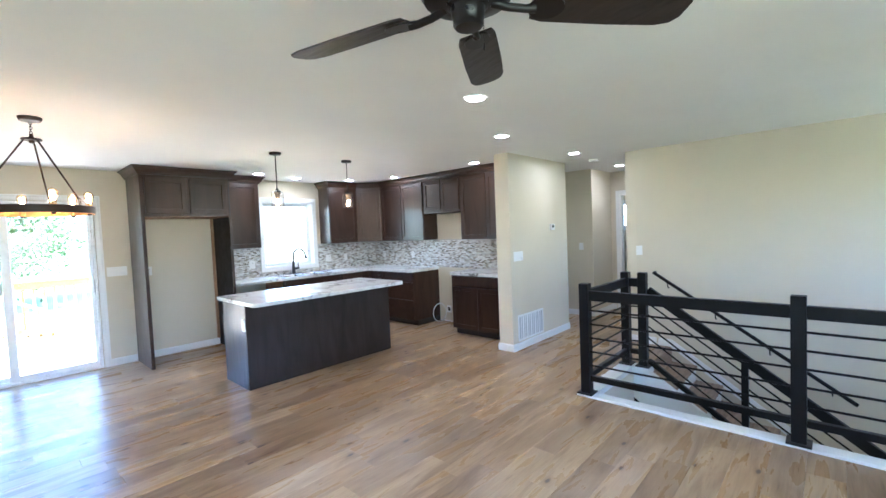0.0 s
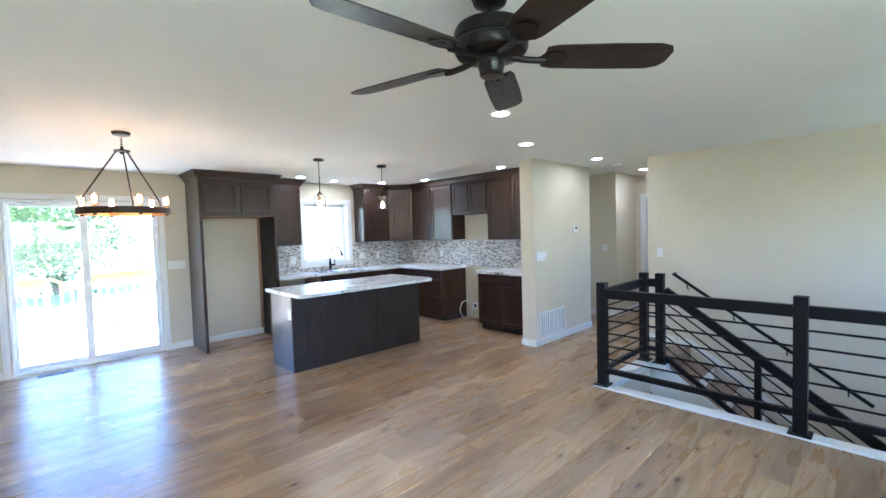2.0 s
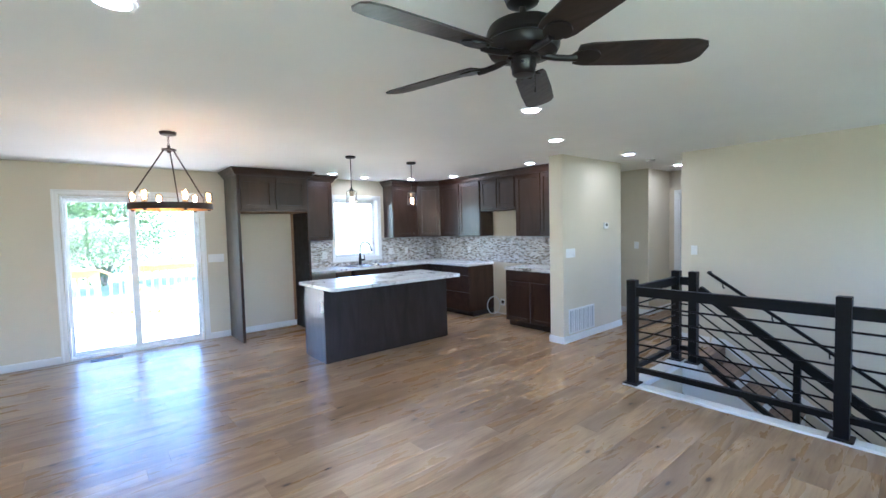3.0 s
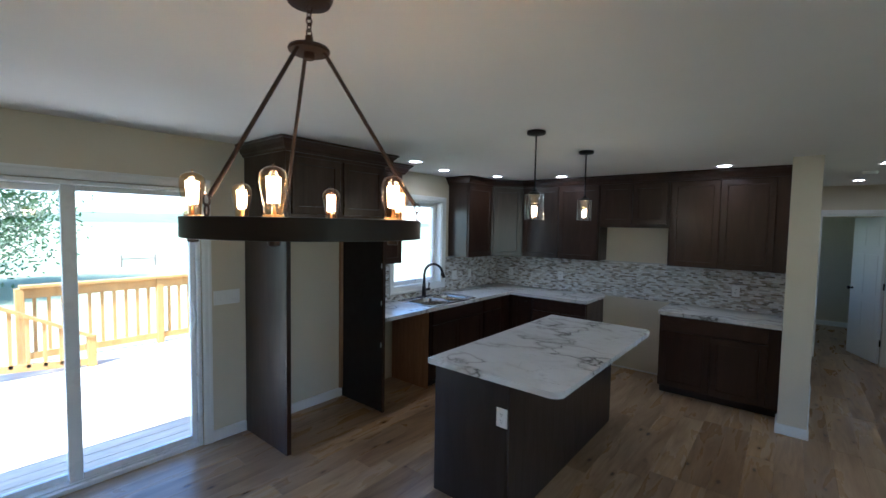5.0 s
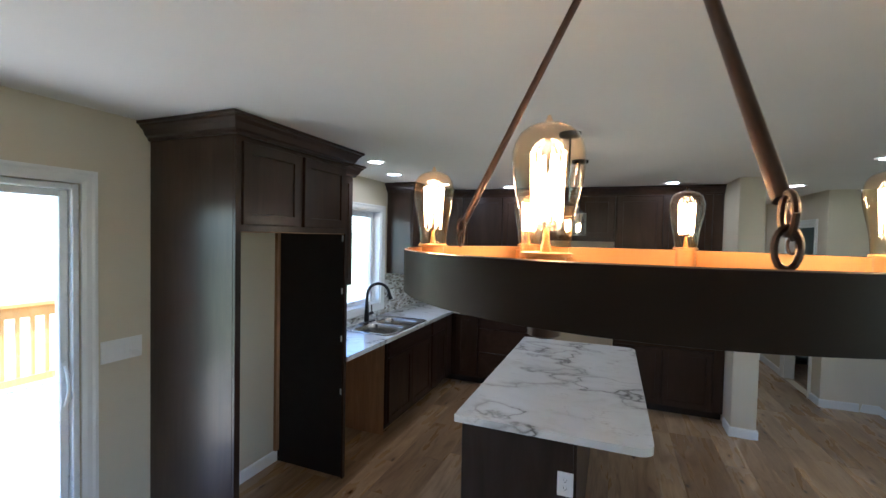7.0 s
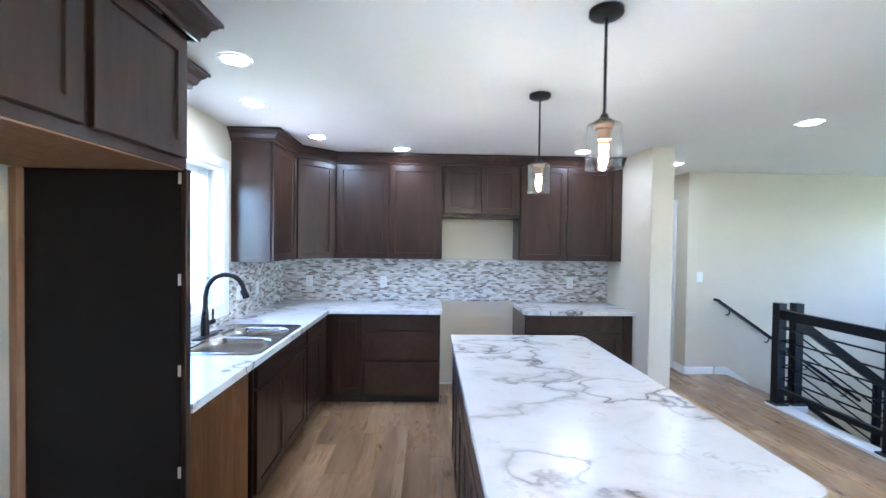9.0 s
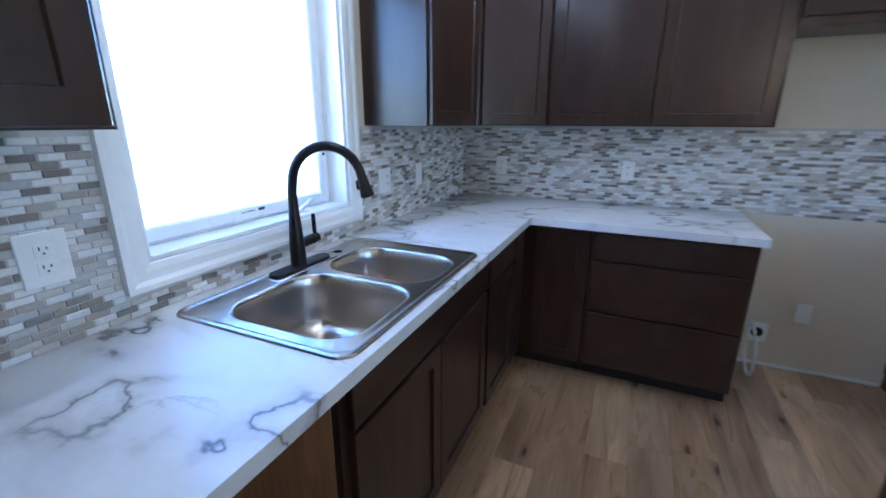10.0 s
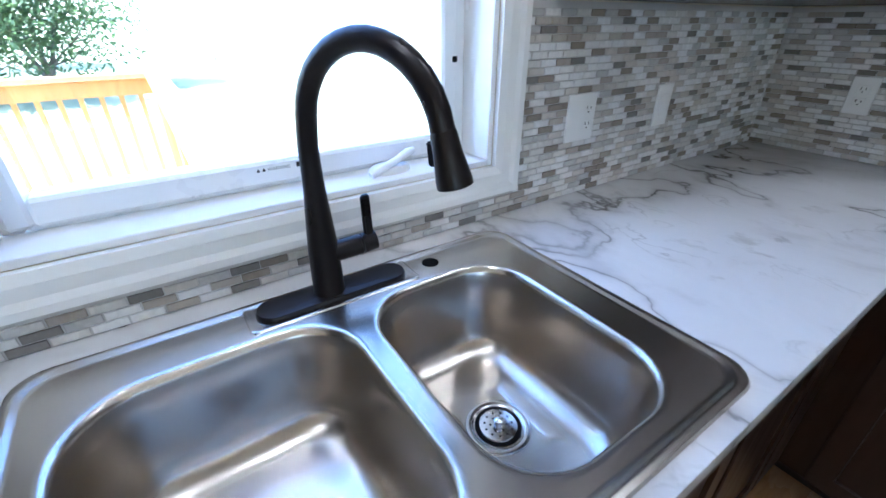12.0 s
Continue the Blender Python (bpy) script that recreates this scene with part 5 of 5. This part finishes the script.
for k in range(6):
    a = radians(12 + 60 * k)
    c = (CX + 0.289 * math.cos(a), CY + 0.289 * math.sin(a), RZ1 + 0.002)
    so = lathe(bmesh.new(), [(0.0155, -0.053), (0.0155, -0.048), (0.0165, -0.047), (0.0165, -0.004), (0.0165, 0.0), (0.0215, 0.0005), (0.0215, 0.0035), (0.017, 0.004)], c, 18)
    br = boxed(0.300, RR - 0.007, -0.014, 0.014, RZ0 + 0.012, RZ1 - 0.006, 0.001)
    part("bracket", turned(br, Matrix.Translation((CX, CY, 0)) @ Matrix.Rotation(a, 4, "Z")), M_COPPER, CH)
    sk = part("socket", so, M_COPPER, CH, "copper-coloured bulb socket", soft=True)
    part("socket_finial", lathe(bmesh.new(), [(0.010, -0.066), (0.0135, -0.064), (0.0135, -0.0535)], c, 14), M_RUST, sk, soft=True)
    bu = part("bulb", lathe(bmesh.new(), BULB, c, 24, cap=False), M_BULB, CH, "clear teardrop filament bulb", soft=True)
    bu.visible_shadow = False
    part("filament", filament(bmesh.new(), c, 0.0138, 0.030, 0.086, 8), M_FIL, bu, "glowing filament")
    part("stem", lathe(bmesh.new(), [(0.005, 0.003), (0.003, 0.014), (0.002, 0.024)], c, 8), M_COPPER, bu)


def pendant(x, y, low):
    """A pendant; low: how much further down it hangs."""
    P = thing("pendant_lamp", (x, y, H), "small black pendant lamp with clear glass cylinder shade, lit", "pendant lamp", "island pendants")
    part("canopy", lathe(bmesh.new(), [(0.012, -0.030), (0.055, -0.024), (0.062, -0.018), (0.062, 0)], (x, y, H), 28), M_BLACK, P, soft=True)
    d = -low
    part("rod", tube(bmesh.new(), [(x, y, H - 0.03), (x, y, 2.065 + d)], 0.0055, 10), M_BLACK, P, soft=True)
    part("cap", lathe(bmesh.new(), [(0.034, 2.0305), (0.038, 2.031), (0.038, 2.039), (0.026, 2.046), (0.018, 2.05), (0.012, 2.066), (0.008, 2.07)], (x, y, d), 24), M_BLACK, P, soft=True)
    part("socket", lathe(bmesh.new(), [(0.024, 1.972), (0.0245, 2.008), (0.034, 2.010), (0.035, 2.0262)], (x, y, d), 24), M_BRASS, P, "dull bronze bulb socket", soft=True)
    g = part("glass_shade", lathe(bmesh.new(), [(0.0605, 1.864), (0.0635, 1.862), (0.066, 1.864), (0.0655, 1.870), (0.0645, 1.876), (0.0645, 2.020), (0.0625, 2.027), (0.058, 2.0295), (0.036, 2.030), (0.036, 2.0265), (0.0575, 2.026), (0.0605, 2.022), (0.0615, 2.016), (0.0615, 1.876), (0.0605, 1.864)], (x, y, d), 40, cap=False), M_SHADE, P, "clear glass cylinder", soft=True)
    g.visible_shadow = False
    b = part("bulb", lathe(bmesh.new(), [(r, -z) for r, z in BULB[:-3]], (x, y, 1.976 + d), 20, cap=False), M_BULB, P, "clear filament bulb", soft=True)
    b.visible_shadow = False
    part("filament", filament(bmesh.new(), (x, y, 1.976 + d), 0.0145, -0.088, -0.024, 9), M_PFIL, b, "glowing filament")


pendant(2.224, -3.055, 0.012)
pendant(2.216, -2.140, 0.0)

for x, y in ((4.825, -2.875), (4.24, -1.715), (4.235, -0.11), (4.18, 1.59), (3.03, -0.62), (1.30, -0.57), (0.62, -0.99), (0.43, -1.84), (0.62, -2.52), (4.857, -5.444)):
    Lm = thing("recessed_light", (x, y, H), "round white recessed ceiling light, lit", "ceiling light", "recessed lights")
    part("trim_ring", lathe(bmesh.new(), [(0.058, -0.003), (0.064, -0.008), (0.078, -0.006), (0.081, -0.0005)], (x, y, H), 32, cap=False), M_TRIM, Lm, soft=True)
    part("lens", lathe(bmesh.new(), [(0.059, -0.0032), (0.04, -0.0038)], (x, y, H), 32), M_LED, Lm, "glowing white lens")
solid("smoke_detector", lathe(bmesh.new(), [(0.045, -0.035), (0.058, -0.028), (0.062, -0.01), (0.064, 0)], (4.18, 0.63, H), 28), M_PLATE, "round white smoke detector on the ceiling", "smoke detector", soft=True)


# ---- plates on the walls ----
def plate(name, label, category, at, rz, w, h, kinds, group=""):
    """A wall plate; its face looks along -y before the turn rz. kinds: 'o' outlet, 's' switch, 'b' blank, per gang."""
    T = Matrix.Translation(at) @ Matrix.Rotation(radians(rz), 4, "Z")
    P = thing(name, at, label, category, group)
    part("cover", turned(boxed(-w / 2, w / 2, -0.006, 0, -h / 2, h / 2, 0.002), T), M_PLATE, P)
    g = len(kinds)
    for i, kd in enumerate(kinds):
        cx = (i - (g - 1) / 2) * 0.046
        if kd == "o":
            for s in (-1, 1):
                bm = turned(boxed(cx - 0.016, cx + 0.016, -0.0075, -0.006, s * 0.0195 - 0.0135, s * 0.0195 + 0.0135, 0.0005), T)
                rc = part("receptacle", bm, M_PLATE, P)
                # Thin black slips painted as the shade inside the slots.
                sl_ = bmesh.new()
                for dx, hh in ((-0.0065, 0.008), (0.0065, 0.0065)):
                    box(sl_, cx + dx - 0.0012, cx + dx + 0.0012, -0.0079, -0.0074, s * 0.0195, s * 0.0195 + hh)
                box(sl_, cx - 0.002, cx + 0.002, -0.0079, -0.0074, s * 0.0195 - 0.009, s * 0.0195 - 0.005)
                part("slots", turned(sl_, T), M_DARK, rc)
        elif kd == "s":
            part("rocker", turned(boxed(cx - 0.016, cx + 0.016, -0.009, -0.006, -0.033, 0.033, 0.0015), T), M_PLATE, P)
    return P


plate("light_switch", "white four-gang light switch plate by the patio door", "light switch", (0.0, -4.115, 1.18), 90, 0.21, 0.118, "ssss")
plate("light_switch", "white four-gang light switch plate on the partition", "light switch", (3.76, -0.735, 1.172), 90, 0.21, 0.118, "ssss")
plate("light_switch", "white light switch plate on the stair wall", "light switch", (4.845, 0.38, 1.18), 0, 0.075, 0.118, "s")
plate("light_switch", "white light switch plate in the hall", "light switch", (3.53, 1.58, 1.17), 0, 0.075, 0.118, "s")
plate("outlet", "white double outlet plate on the mosaic backsplash", "outlet", (0.287, -0.008, 1.121), 0, 0.072, 0.117, "o", "backsplash outlets")
plate("outlet", "white double outlet plate on the mosaic backsplash", "outlet", (1.087, -0.008, 1.121), 0, 0.072, 0.117, "o", "backsplash outlets")
plate("outlet", "white double outlet plate on the mosaic backsplash", "outlet", (3.131, -0.008, 1.125), 0, 0.072, 0.117, "o", "backsplash outlets")
plate("light_switch", "white two-gang plate on the mosaic backsplash", "light switch", (0.008, -1.070, 1.124), 90, 0.105, 0.117, "bo", "backsplash outlets")
plate("light_switch", "narrow white switch plate on the mosaic backsplash", "light switch", (0.008, -0.706, 1.120), 90, 0.072, 0.117, "s", "backsplash outlets")
plate("outlet", "white two-gang outlet plate beside the window on the backsplash", "outlet", (0.008, -2.426, 1.118), 90, 0.090, 0.117, "o", "backsplash outlets")
plate("outlet", "white outlet plate on the island end panel", "outlet", (2.292, -3.518, 0.655), 0, 0.075, 0.117, "o")
plate("outlet", "white outlet plate low in the range gap", "outlet", (2.10, 0.0, 0.364), 0, 0.072, 0.117, "b")
plate("outlet", "white outlet plate in the fridge niche", "outlet", (0.0, -3.78, 1.15), 90, 0.072, 0.117, "o")
RO = plate("range_outlet", "pale range outlet plate with a dark round socket", "outlet", (1.905, 0.0, 0.21), 0, 0.105, 0.12, "b")

part("socket", turned(lathe(bmesh.new(), [(0.031, 0.0), (0.031, 0.004), (0.026, 0.005)], (0, 0, 0), 20), Matrix.Translation((1.905, -0.006, 0.21)) @ Matrix.Rotation(radians(90), 4, "X")), M_DARK, RO, "dark round socket", soft=True)
TH = thing("thermostat", (3.76, 0.137, 1.517), "small white thermostat with dark display", "thermostat")
part("case", boxed(3.7605, 3.785, 0.082, 0.192, 1.475, 1.56, 0.004), M_PLATE, TH)
part("display", boxed(3.7851, 3.7862, 0.112, 0.165, 1.51, 1.548), M_DARK, TH, "dark display")
VG = thing("return_vent", (3.76, -0.485, 0.10), "large white return air grille low on the wall", "vent grille")
part("frame", turned(ring_frame(3.761, 3.772, -0.795, -0.175, 0.105, 0.435, 0.025), Matrix()), M_TRIM, VG)
# Flat grey sheet; shade between the slats is put into its colour.
part("backing", boxed(3.7605, 3.763, -0.772, -0.198, 0.128, 0.412), paint("grille_shadow", (0.46, 0.46, 0.46), 0.8), VG, "grey sheet with the shade between the slats in its colour")
for k in range(11):
    y = -0.77 + 0.0478 * (k + 1)
    w = 0.012 if k % 2 else 0.005
    part("slat", boxed(3.763, 3.771, y - w, y + w, 0.13, 0.41), M_TRIM, VG)
FR = thing("floor_register", (0.15, -5.44, 0), "dark brown metal floor register by the patio door", "floor vent")
part("frame", boxed(0.09, 0.215, -5.60, -5.28, 0.0005, 0.005, 0.001), M_RUST, FR)
for k in range(14):
    y = -5.585 + 0.0212 * k
    part("slat", boxed(0.105, 0.20, y, y + 0.008, 0.005, 0.0065), M_BLACK, FR)

CB = thing("range_cable", (1.86, -0.05, 0), "coiled white appliance cable lying in the range gap", "cable")
pts = [Vector((1.90, -0.01, 0.21)), Vector((1.88, -0.06, 0.22))]
for k in range(30):
    a = radians(60 - 24 * k)
    pts.append(Vector((1.845 + 0.012 * math.sin(k * 0.4), -0.17 + 0.15 * math.cos(a), 0.17 + 0.15 * math.sin(a) + 0.005 * math.sin(k))))
part("cord", tube(bmesh.new(), pts, 0.0065, 8), M_CABLE, CB, soft=True)

# ---- stairs and railings ----
ST = thing("staircase", (6.0, -0.12, -1.26), "short flight of oak steps with white risers going down", "staircase")
RISE, RUN, X0 = 0.18, 0.256, 5.20
for k in range(7):
    x, z = X0 + RUN * k, -RISE * (k + 1)
    part("riser", boxed(x - 0.018, x, -0.555, 0.378, z, z + RISE - 0.026), M_TRIM, ST)
    part("tread", boxed(x - 0.002, x + RUN + 0.022, -0.555, 0.378, z - 0.026, z, 0.006), M_TREAD, ST, "oak tread")
sk = bmesh.new()
pr = [(5.07, -0.002), (5.20, -0.002), (5.20 + 7 * RUN, -7 * RISE + 0.06), (5.20 + 7 * RUN, -7 * RISE - 0.35), (5.07, -0.34)]
a, b = [[sk.verts.new((x, y, z)) for x, z in pr] for y in (-0.60, -0.556)]
sk.faces.new(a), sk.faces.new(b[::-1])
for k in range(5):
    sk.faces.new((a[k], a[(k + 1) % 5], b[(k + 1) % 5], b[k]))
part("stringer", sk, M_TRIM, ST, "white sloping stringer")
part("landing", boxed(X0 + 7 * RUN, EAST - 0.002, -1.575, 0.378, -7 * RISE - 0.2, -7 * RISE), M_TREAD, ST, "oak entry landing")
part("top_board", boxed(5.07, 5.20, -0.555, 0.378, -0.2, -0.001), M_TREAD, ST)
wk = bmesh.new()
pr = [(5.04, 0.005), (5.06, 0.09), (5.20, 0.09), (5.20 + 7 * RUN, -7 * RISE + 0.12), (5.20 + 7 * RUN, -7 * RISE), (5.20, -0.01)]
a, b = [[wk.verts.new((x, y, z)) for x, z in pr] for y in (0.366, 0.379)]
wk.faces.new(a), wk.faces.new(b[::-1])
for k in range(6):
    wk.faces.new((a[k], a[(k + 1) % 6], b[(k + 1) % 6], b[k]))
part("wall_skirt", wk, M_TRIM, ST, "white skirt board")

bm = boxed(4.945, EAST, -1.69, -1.575, -0.04, 0.018, 0.003)
solid("trim_stair_front", bm, M_TRIM, "white flat curb board under the railing", "trim", **STRUCT)
solid("trim_stair_side", boxed(4.945, 5.09, -1.574, -0.53, -0.04, 0.018, 0.003), M_TRIM, "white flat curb board under the short railing", "trim", **STRUCT)
solid("trim_stair_newel", boxed(5.091, 5.26, -0.68, -0.53, -0.04, 0.018, 0.003), M_TRIM, "white curb block under the newel post", "trim", **STRUCT)


def newel(parent, x, y, z0, z1, foot=True):
    part("post", boxed(x - 0.041, x + 0.041, y - 0.041, y + 0.041, z0, z1, 0.003), M_BLACK, parent)
    if foot:
        part("base_plate", boxed(x - 0.068, x + 0.068, y - 0.068, y + 0.068, z0, z0 + 0.014, 0.003), M_BLACK, parent)


def rail_run(parent, a, b, z, bars=5, drop=0.0):
    """Top rail, round bars and bottom rail from a to b; drop: how far the far end lies lower."""
    up = Vector((0, 0, 1))
    a, b = Vector(a), Vector(b)
    lo = Vector((0, 0, -drop))
    part("top_rail", bar(bmesh.new(), a + up * (z + 0.885), b + lo + up * (z + 0.885), 0.045, 0.088, 0.003), M_BLACK, parent)
    part("bottom_rail", bar(bmesh.new(), a + up * (z + 0.145), b + lo + up * (z + 0.145), 0.04, 0.05, 0.003), M_BLACK, parent)
    for k in range(bars):
        h = z + 0.145 + (0.885 - 0.145) * (k + 1) / (bars + 1) - 0.01
        part("bar", tube(bmesh.new(), [a + up * h, b + lo + up * h], 0.0085, 8), M_BLACK, parent, soft=True)


GR = thing("stair_railing", (6.5, -1.635, 0.018), "black metal guard railing with level bars along the stairwell", "railing", "stair railings")
for x in (5.02, 6.485, 7.95):
    newel(GR, x, -1.635, 0.018, 1.01)
for x0, x1 in ((5.061, 6.444), (6.526, 7.909), (7.991, EAST - 0.002)):
    rail_run(GR, (x0, -1.635, 0), (x1, -1.635, 0), 0.018)
GS = thing("stair_railing", (5.02, -1.1, 0.018), "short black metal railing at the head of the stairwell", "railing", "stair railings")
newel(GS, 5.012, -0.605, 0.018, 1.01)
rail_run(GS, (5.016, -1.594, 0), (5.012, -0.646, 0), 0.018)
GD = thing("stair_railing", (6.1, -0.605, 0.0), "black metal railing sloping down beside the steps", "railing", "stair railings")
newel(GD, 5.185, -0.605, 0.018, 1.01)
rail_run(GD, (5.053, -0.605, 0), (5.144, -0.605, 0), 0.018)
SL = RISE / RUN
rail_run(GD, (5.226, -0.578, 0), (6.97, -0.578, 0), -0.065, 5, SL * (6.97 - 5.226))
part("post", boxed(6.03, 6.085, -0.604, -0.552, -0.64, 0.20, 0.003), M_BLACK, GD)
newel(GD, 7.01, -0.605, -7 * RISE, -0.22)

HR = thing("wall_handrail", (5.9, 0.34, 0.3), "black metal handrail on brackets along the stair wall", "handrail")
p0, p1 = Vector((5.02, 0.315, 0.915)), Vector((6.83, 0.315, 0.915 - 0.672 * 1.81))
part("rail", bar(bmesh.new(), p0, p1, 0.028, 0.034, 0.004), M_BLACK, HR)
part("rail_return", bar(bmesh.new(), p0 + Vector((0.012, 0, -0.006)), p0 + Vector((0.012, 0.062, -0.006)), 0.028, 0.030, 0.004), M_BLACK, HR)
for k in range(4):
    p = p0 + (p1 - p0) * (0.09 + 0.27 * k)
    bm = tube(bmesh.new(), [p + Vector((0, 0, -0.02)), p + Vector((0, 0.005, -0.06)), p + Vector((0, 0.03, -0.08)), p + Vector((0, 0.064, -0.08))], 0.007, 8)
    part("bracket", bm, M_BLACK, HR, "black rail bracket", soft=True)

# ---- mosaic backsplash ----
SPL = thing("backsplash", (0.004, -1.2, ZT), "grey and white glass and stone mosaic backsplash", "backsplash", kind="structure")
Z0S, Z1S = ZT + 0.001, UPL - 0.004
part("grout_bed", boxed(0.0, 0.004, -2.934, -2.290, Z0S, Z1S), M_GROUT, SPL)
part("grout_bed", boxed(0.0, 0.004, -2.290, -1.281, Z0S, 0.976), M_GROUT, SPL)
part("grout_bed", boxed(0.0, 0.004, -1.281, -0.0005, Z0S, Z1S), M_GROUT, SPL)
part("grout_bed", boxed(0.0045, 3.554, -0.004, 0.0, Z0S, Z1S), M_GROUT, SPL)
TW, TH_, GAP = 0.0475, 0.0145, 0.0022
rt = random.Random(11)
PIECES, shared = [], {}


def tile_verts(w):
    e = 0.0012
    h = TH_
    return ([(0, 0, 0), (w, 0, 0), (w, 0, h), (0, 0, h), (0, 0.003, 0), (w, 0.003, 0), (w, 0.003, h), (0, 0.003, h), (e, 0.0042, e), (w - e, 0.0042, e), (w - e, 0.0042, h - e), (e, 0.0042, h - e)],
            [(0, 1, 5, 4), (1, 2, 6, 5), (2, 3, 7, 6), (3, 0, 4, 7), (4, 5, 9, 8), (5, 6, 10, 9), (6, 7, 11, 10), (7, 4, 8, 11), (8, 9, 10, 11)])


def tile_row(z, a0, a1, shift):
    """Spans of one row between a0 and a1."""
    a = a0 - shift
    while a < a1:
        s, e = max(a, a0), min(a + TW, a1)
        if e - s > 0.006:
            yield s, e
        a += TW + GAP


far_v, far_f = [], []
rows_n = int((Z1S - Z0S) / (TH_ + GAP))
count = 0
for wall in ("x", "y"):
    for r in range(rows_n):
        z = Z0S + 0.001 + r * (TH_ + GAP)
        spans = [(-2.933, -0.006)] if wall == "x" else [(0.006, 3.553)]
        if wall == "x" and z + TH_ > 0.976:
            spans = [(-2.933, -2.291), (-1.280, -0.006)]
        shift = (r * 0.5 + 0.12 * math.sin(r * 2.4)) % 1.0 * (TW + GAP)
        for a0, a1 in spans:
            for s, e in tile_row(z, a0, a1, shift):
                w = round(e - s, 3)
                vv, ff = tile_verts(w)
                if wall == "x" and -1.33 < s < -0.90 and z < 1.25:
                    key = w
                    if key not in shared:
                        me = bpy.data.meshes.new("tile")
                        me.from_pydata([(y, x, zz) for x, y, zz in vv], [], [f[::-1] for f in ff])
                        me.materials.append(M_TILE)
                        shared[key] = me
                    ob = new("tile", shared[key])
                    ob.parent = SPL
                    ob.location = Vector((0.003, s, z)) - ORIGIN[SPL]
                    count += 1
                else:
                    i = len(far_v)
                    far_v += [(0.003 + y, s + x, z + zz) if wall == "x" else (s + x, -0.003 - y, z + zz) for x, y, zz in vv]
                    far_f += [tuple(i + k for k in f) for f in (ff if wall == "y" else [f[::-1] for f in ff])]
me = bpy.data.meshes.new("tile_field")
me.from_pydata([Vector(v) - ORIGIN[SPL] for v in far_v], [], far_f)
me.materials.append(M_TILE_J)
ob = new("tile_field", me)
ob.parent = SPL
tagged(ob, kind="stuff")

# ---- floor planks ----
PW, PL = 0.178, 1.22
rp = random.Random(4)
plank_mesh = {}
fv, ff_all = [], []


def plank_data(w, l):
    e, d = 0.0003, 0.0014
    v = [(0, 0, -0.005), (w, 0, -0.005), (w, l, -0.005), (0, l, -0.005), (0, 0, -d), (w, 0, -d), (w, l, -d), (0, l, -d), (e, e, 0), (w - e, e, 0), (w - e, l - e, 0), (e, l - e, 0)]
    f = [(0, 1, 5, 4), (1, 2, 6, 5), (2, 3, 7, 6), (3, 0, 4, 7), (4, 5, 9, 8), (5, 6, 10, 9), (6, 7, 11, 10), (7, 4, 8, 11), (8, 9, 10, 11)]
    return v, f


def lay(x0, x1, y0, y1, near):
    n = math.ceil((x1 - x0) / PW - 1e-6)
    for i in range(n):
        a = x0 + i * PW
        w = min(PW, x1 - a)
        y = y0 - rp.random() * PL
        while y < y1:
            s, e = max(y, y0), min(y + PL, y1)
            if e - s > 0.05:
                l = round((e - s) / 0.02) * 0.02 if e == y1 or s == y0 else PL
                l = min(l, e - s)
                v, f = plank_data(w - 0.0006, l - 0.0006)
                cy = (s + e) / 2
                if near and 0.6 < a < 6.4 and -6.4 < cy < 0.4:
                    key = (round(w, 4), round(l, 3))
                    if key not in plank_mesh:
                        me = bpy.data.meshes.new("plank")
                        me.from_pydata(v, [], f)
                        me.materials.append(M_FLOOR)
                        plank_mesh[key] = me
                    ob = new("plank", plank_mesh[key])
                    ob.parent = FLOOR
                    ob.location = Vector((a, s, 0)) - ORIGIN[FLOOR]
                else:
                    k = len(fv)
                    fv.extend([(p[0] + a, p[1] + s, p[2]) for p in v])
                    ff_all.extend([tuple(k + q for q in g) for g in f])
            y += PL


lay(0.0, 4.93, SOUTH, 0.0, True)
lay(4.93, EAST, SOUTH, -1.691, True)
lay(4.93, 5.07, -0.53, 0.38, True)
lay(3.76, 4.69, 0.0, 2.52, False)
lay(4.69, 4.93, 0.0, 0.38, False)
lay(2.8, 3.76, 0.6, 1.58, False)
lay(2.2, 6.6, 2.52, 5.3, False)
me = bpy.data.meshes.new("plank_field")
me.from_pydata([Vector(p) - ORIGIN[FLOOR] for p in fv], [], ff_all)
me.materials.append(M_FLOOR_J)
ob = new("plank_field", me)
ob.parent = FLOOR
tagged(ob, kind="stuff")
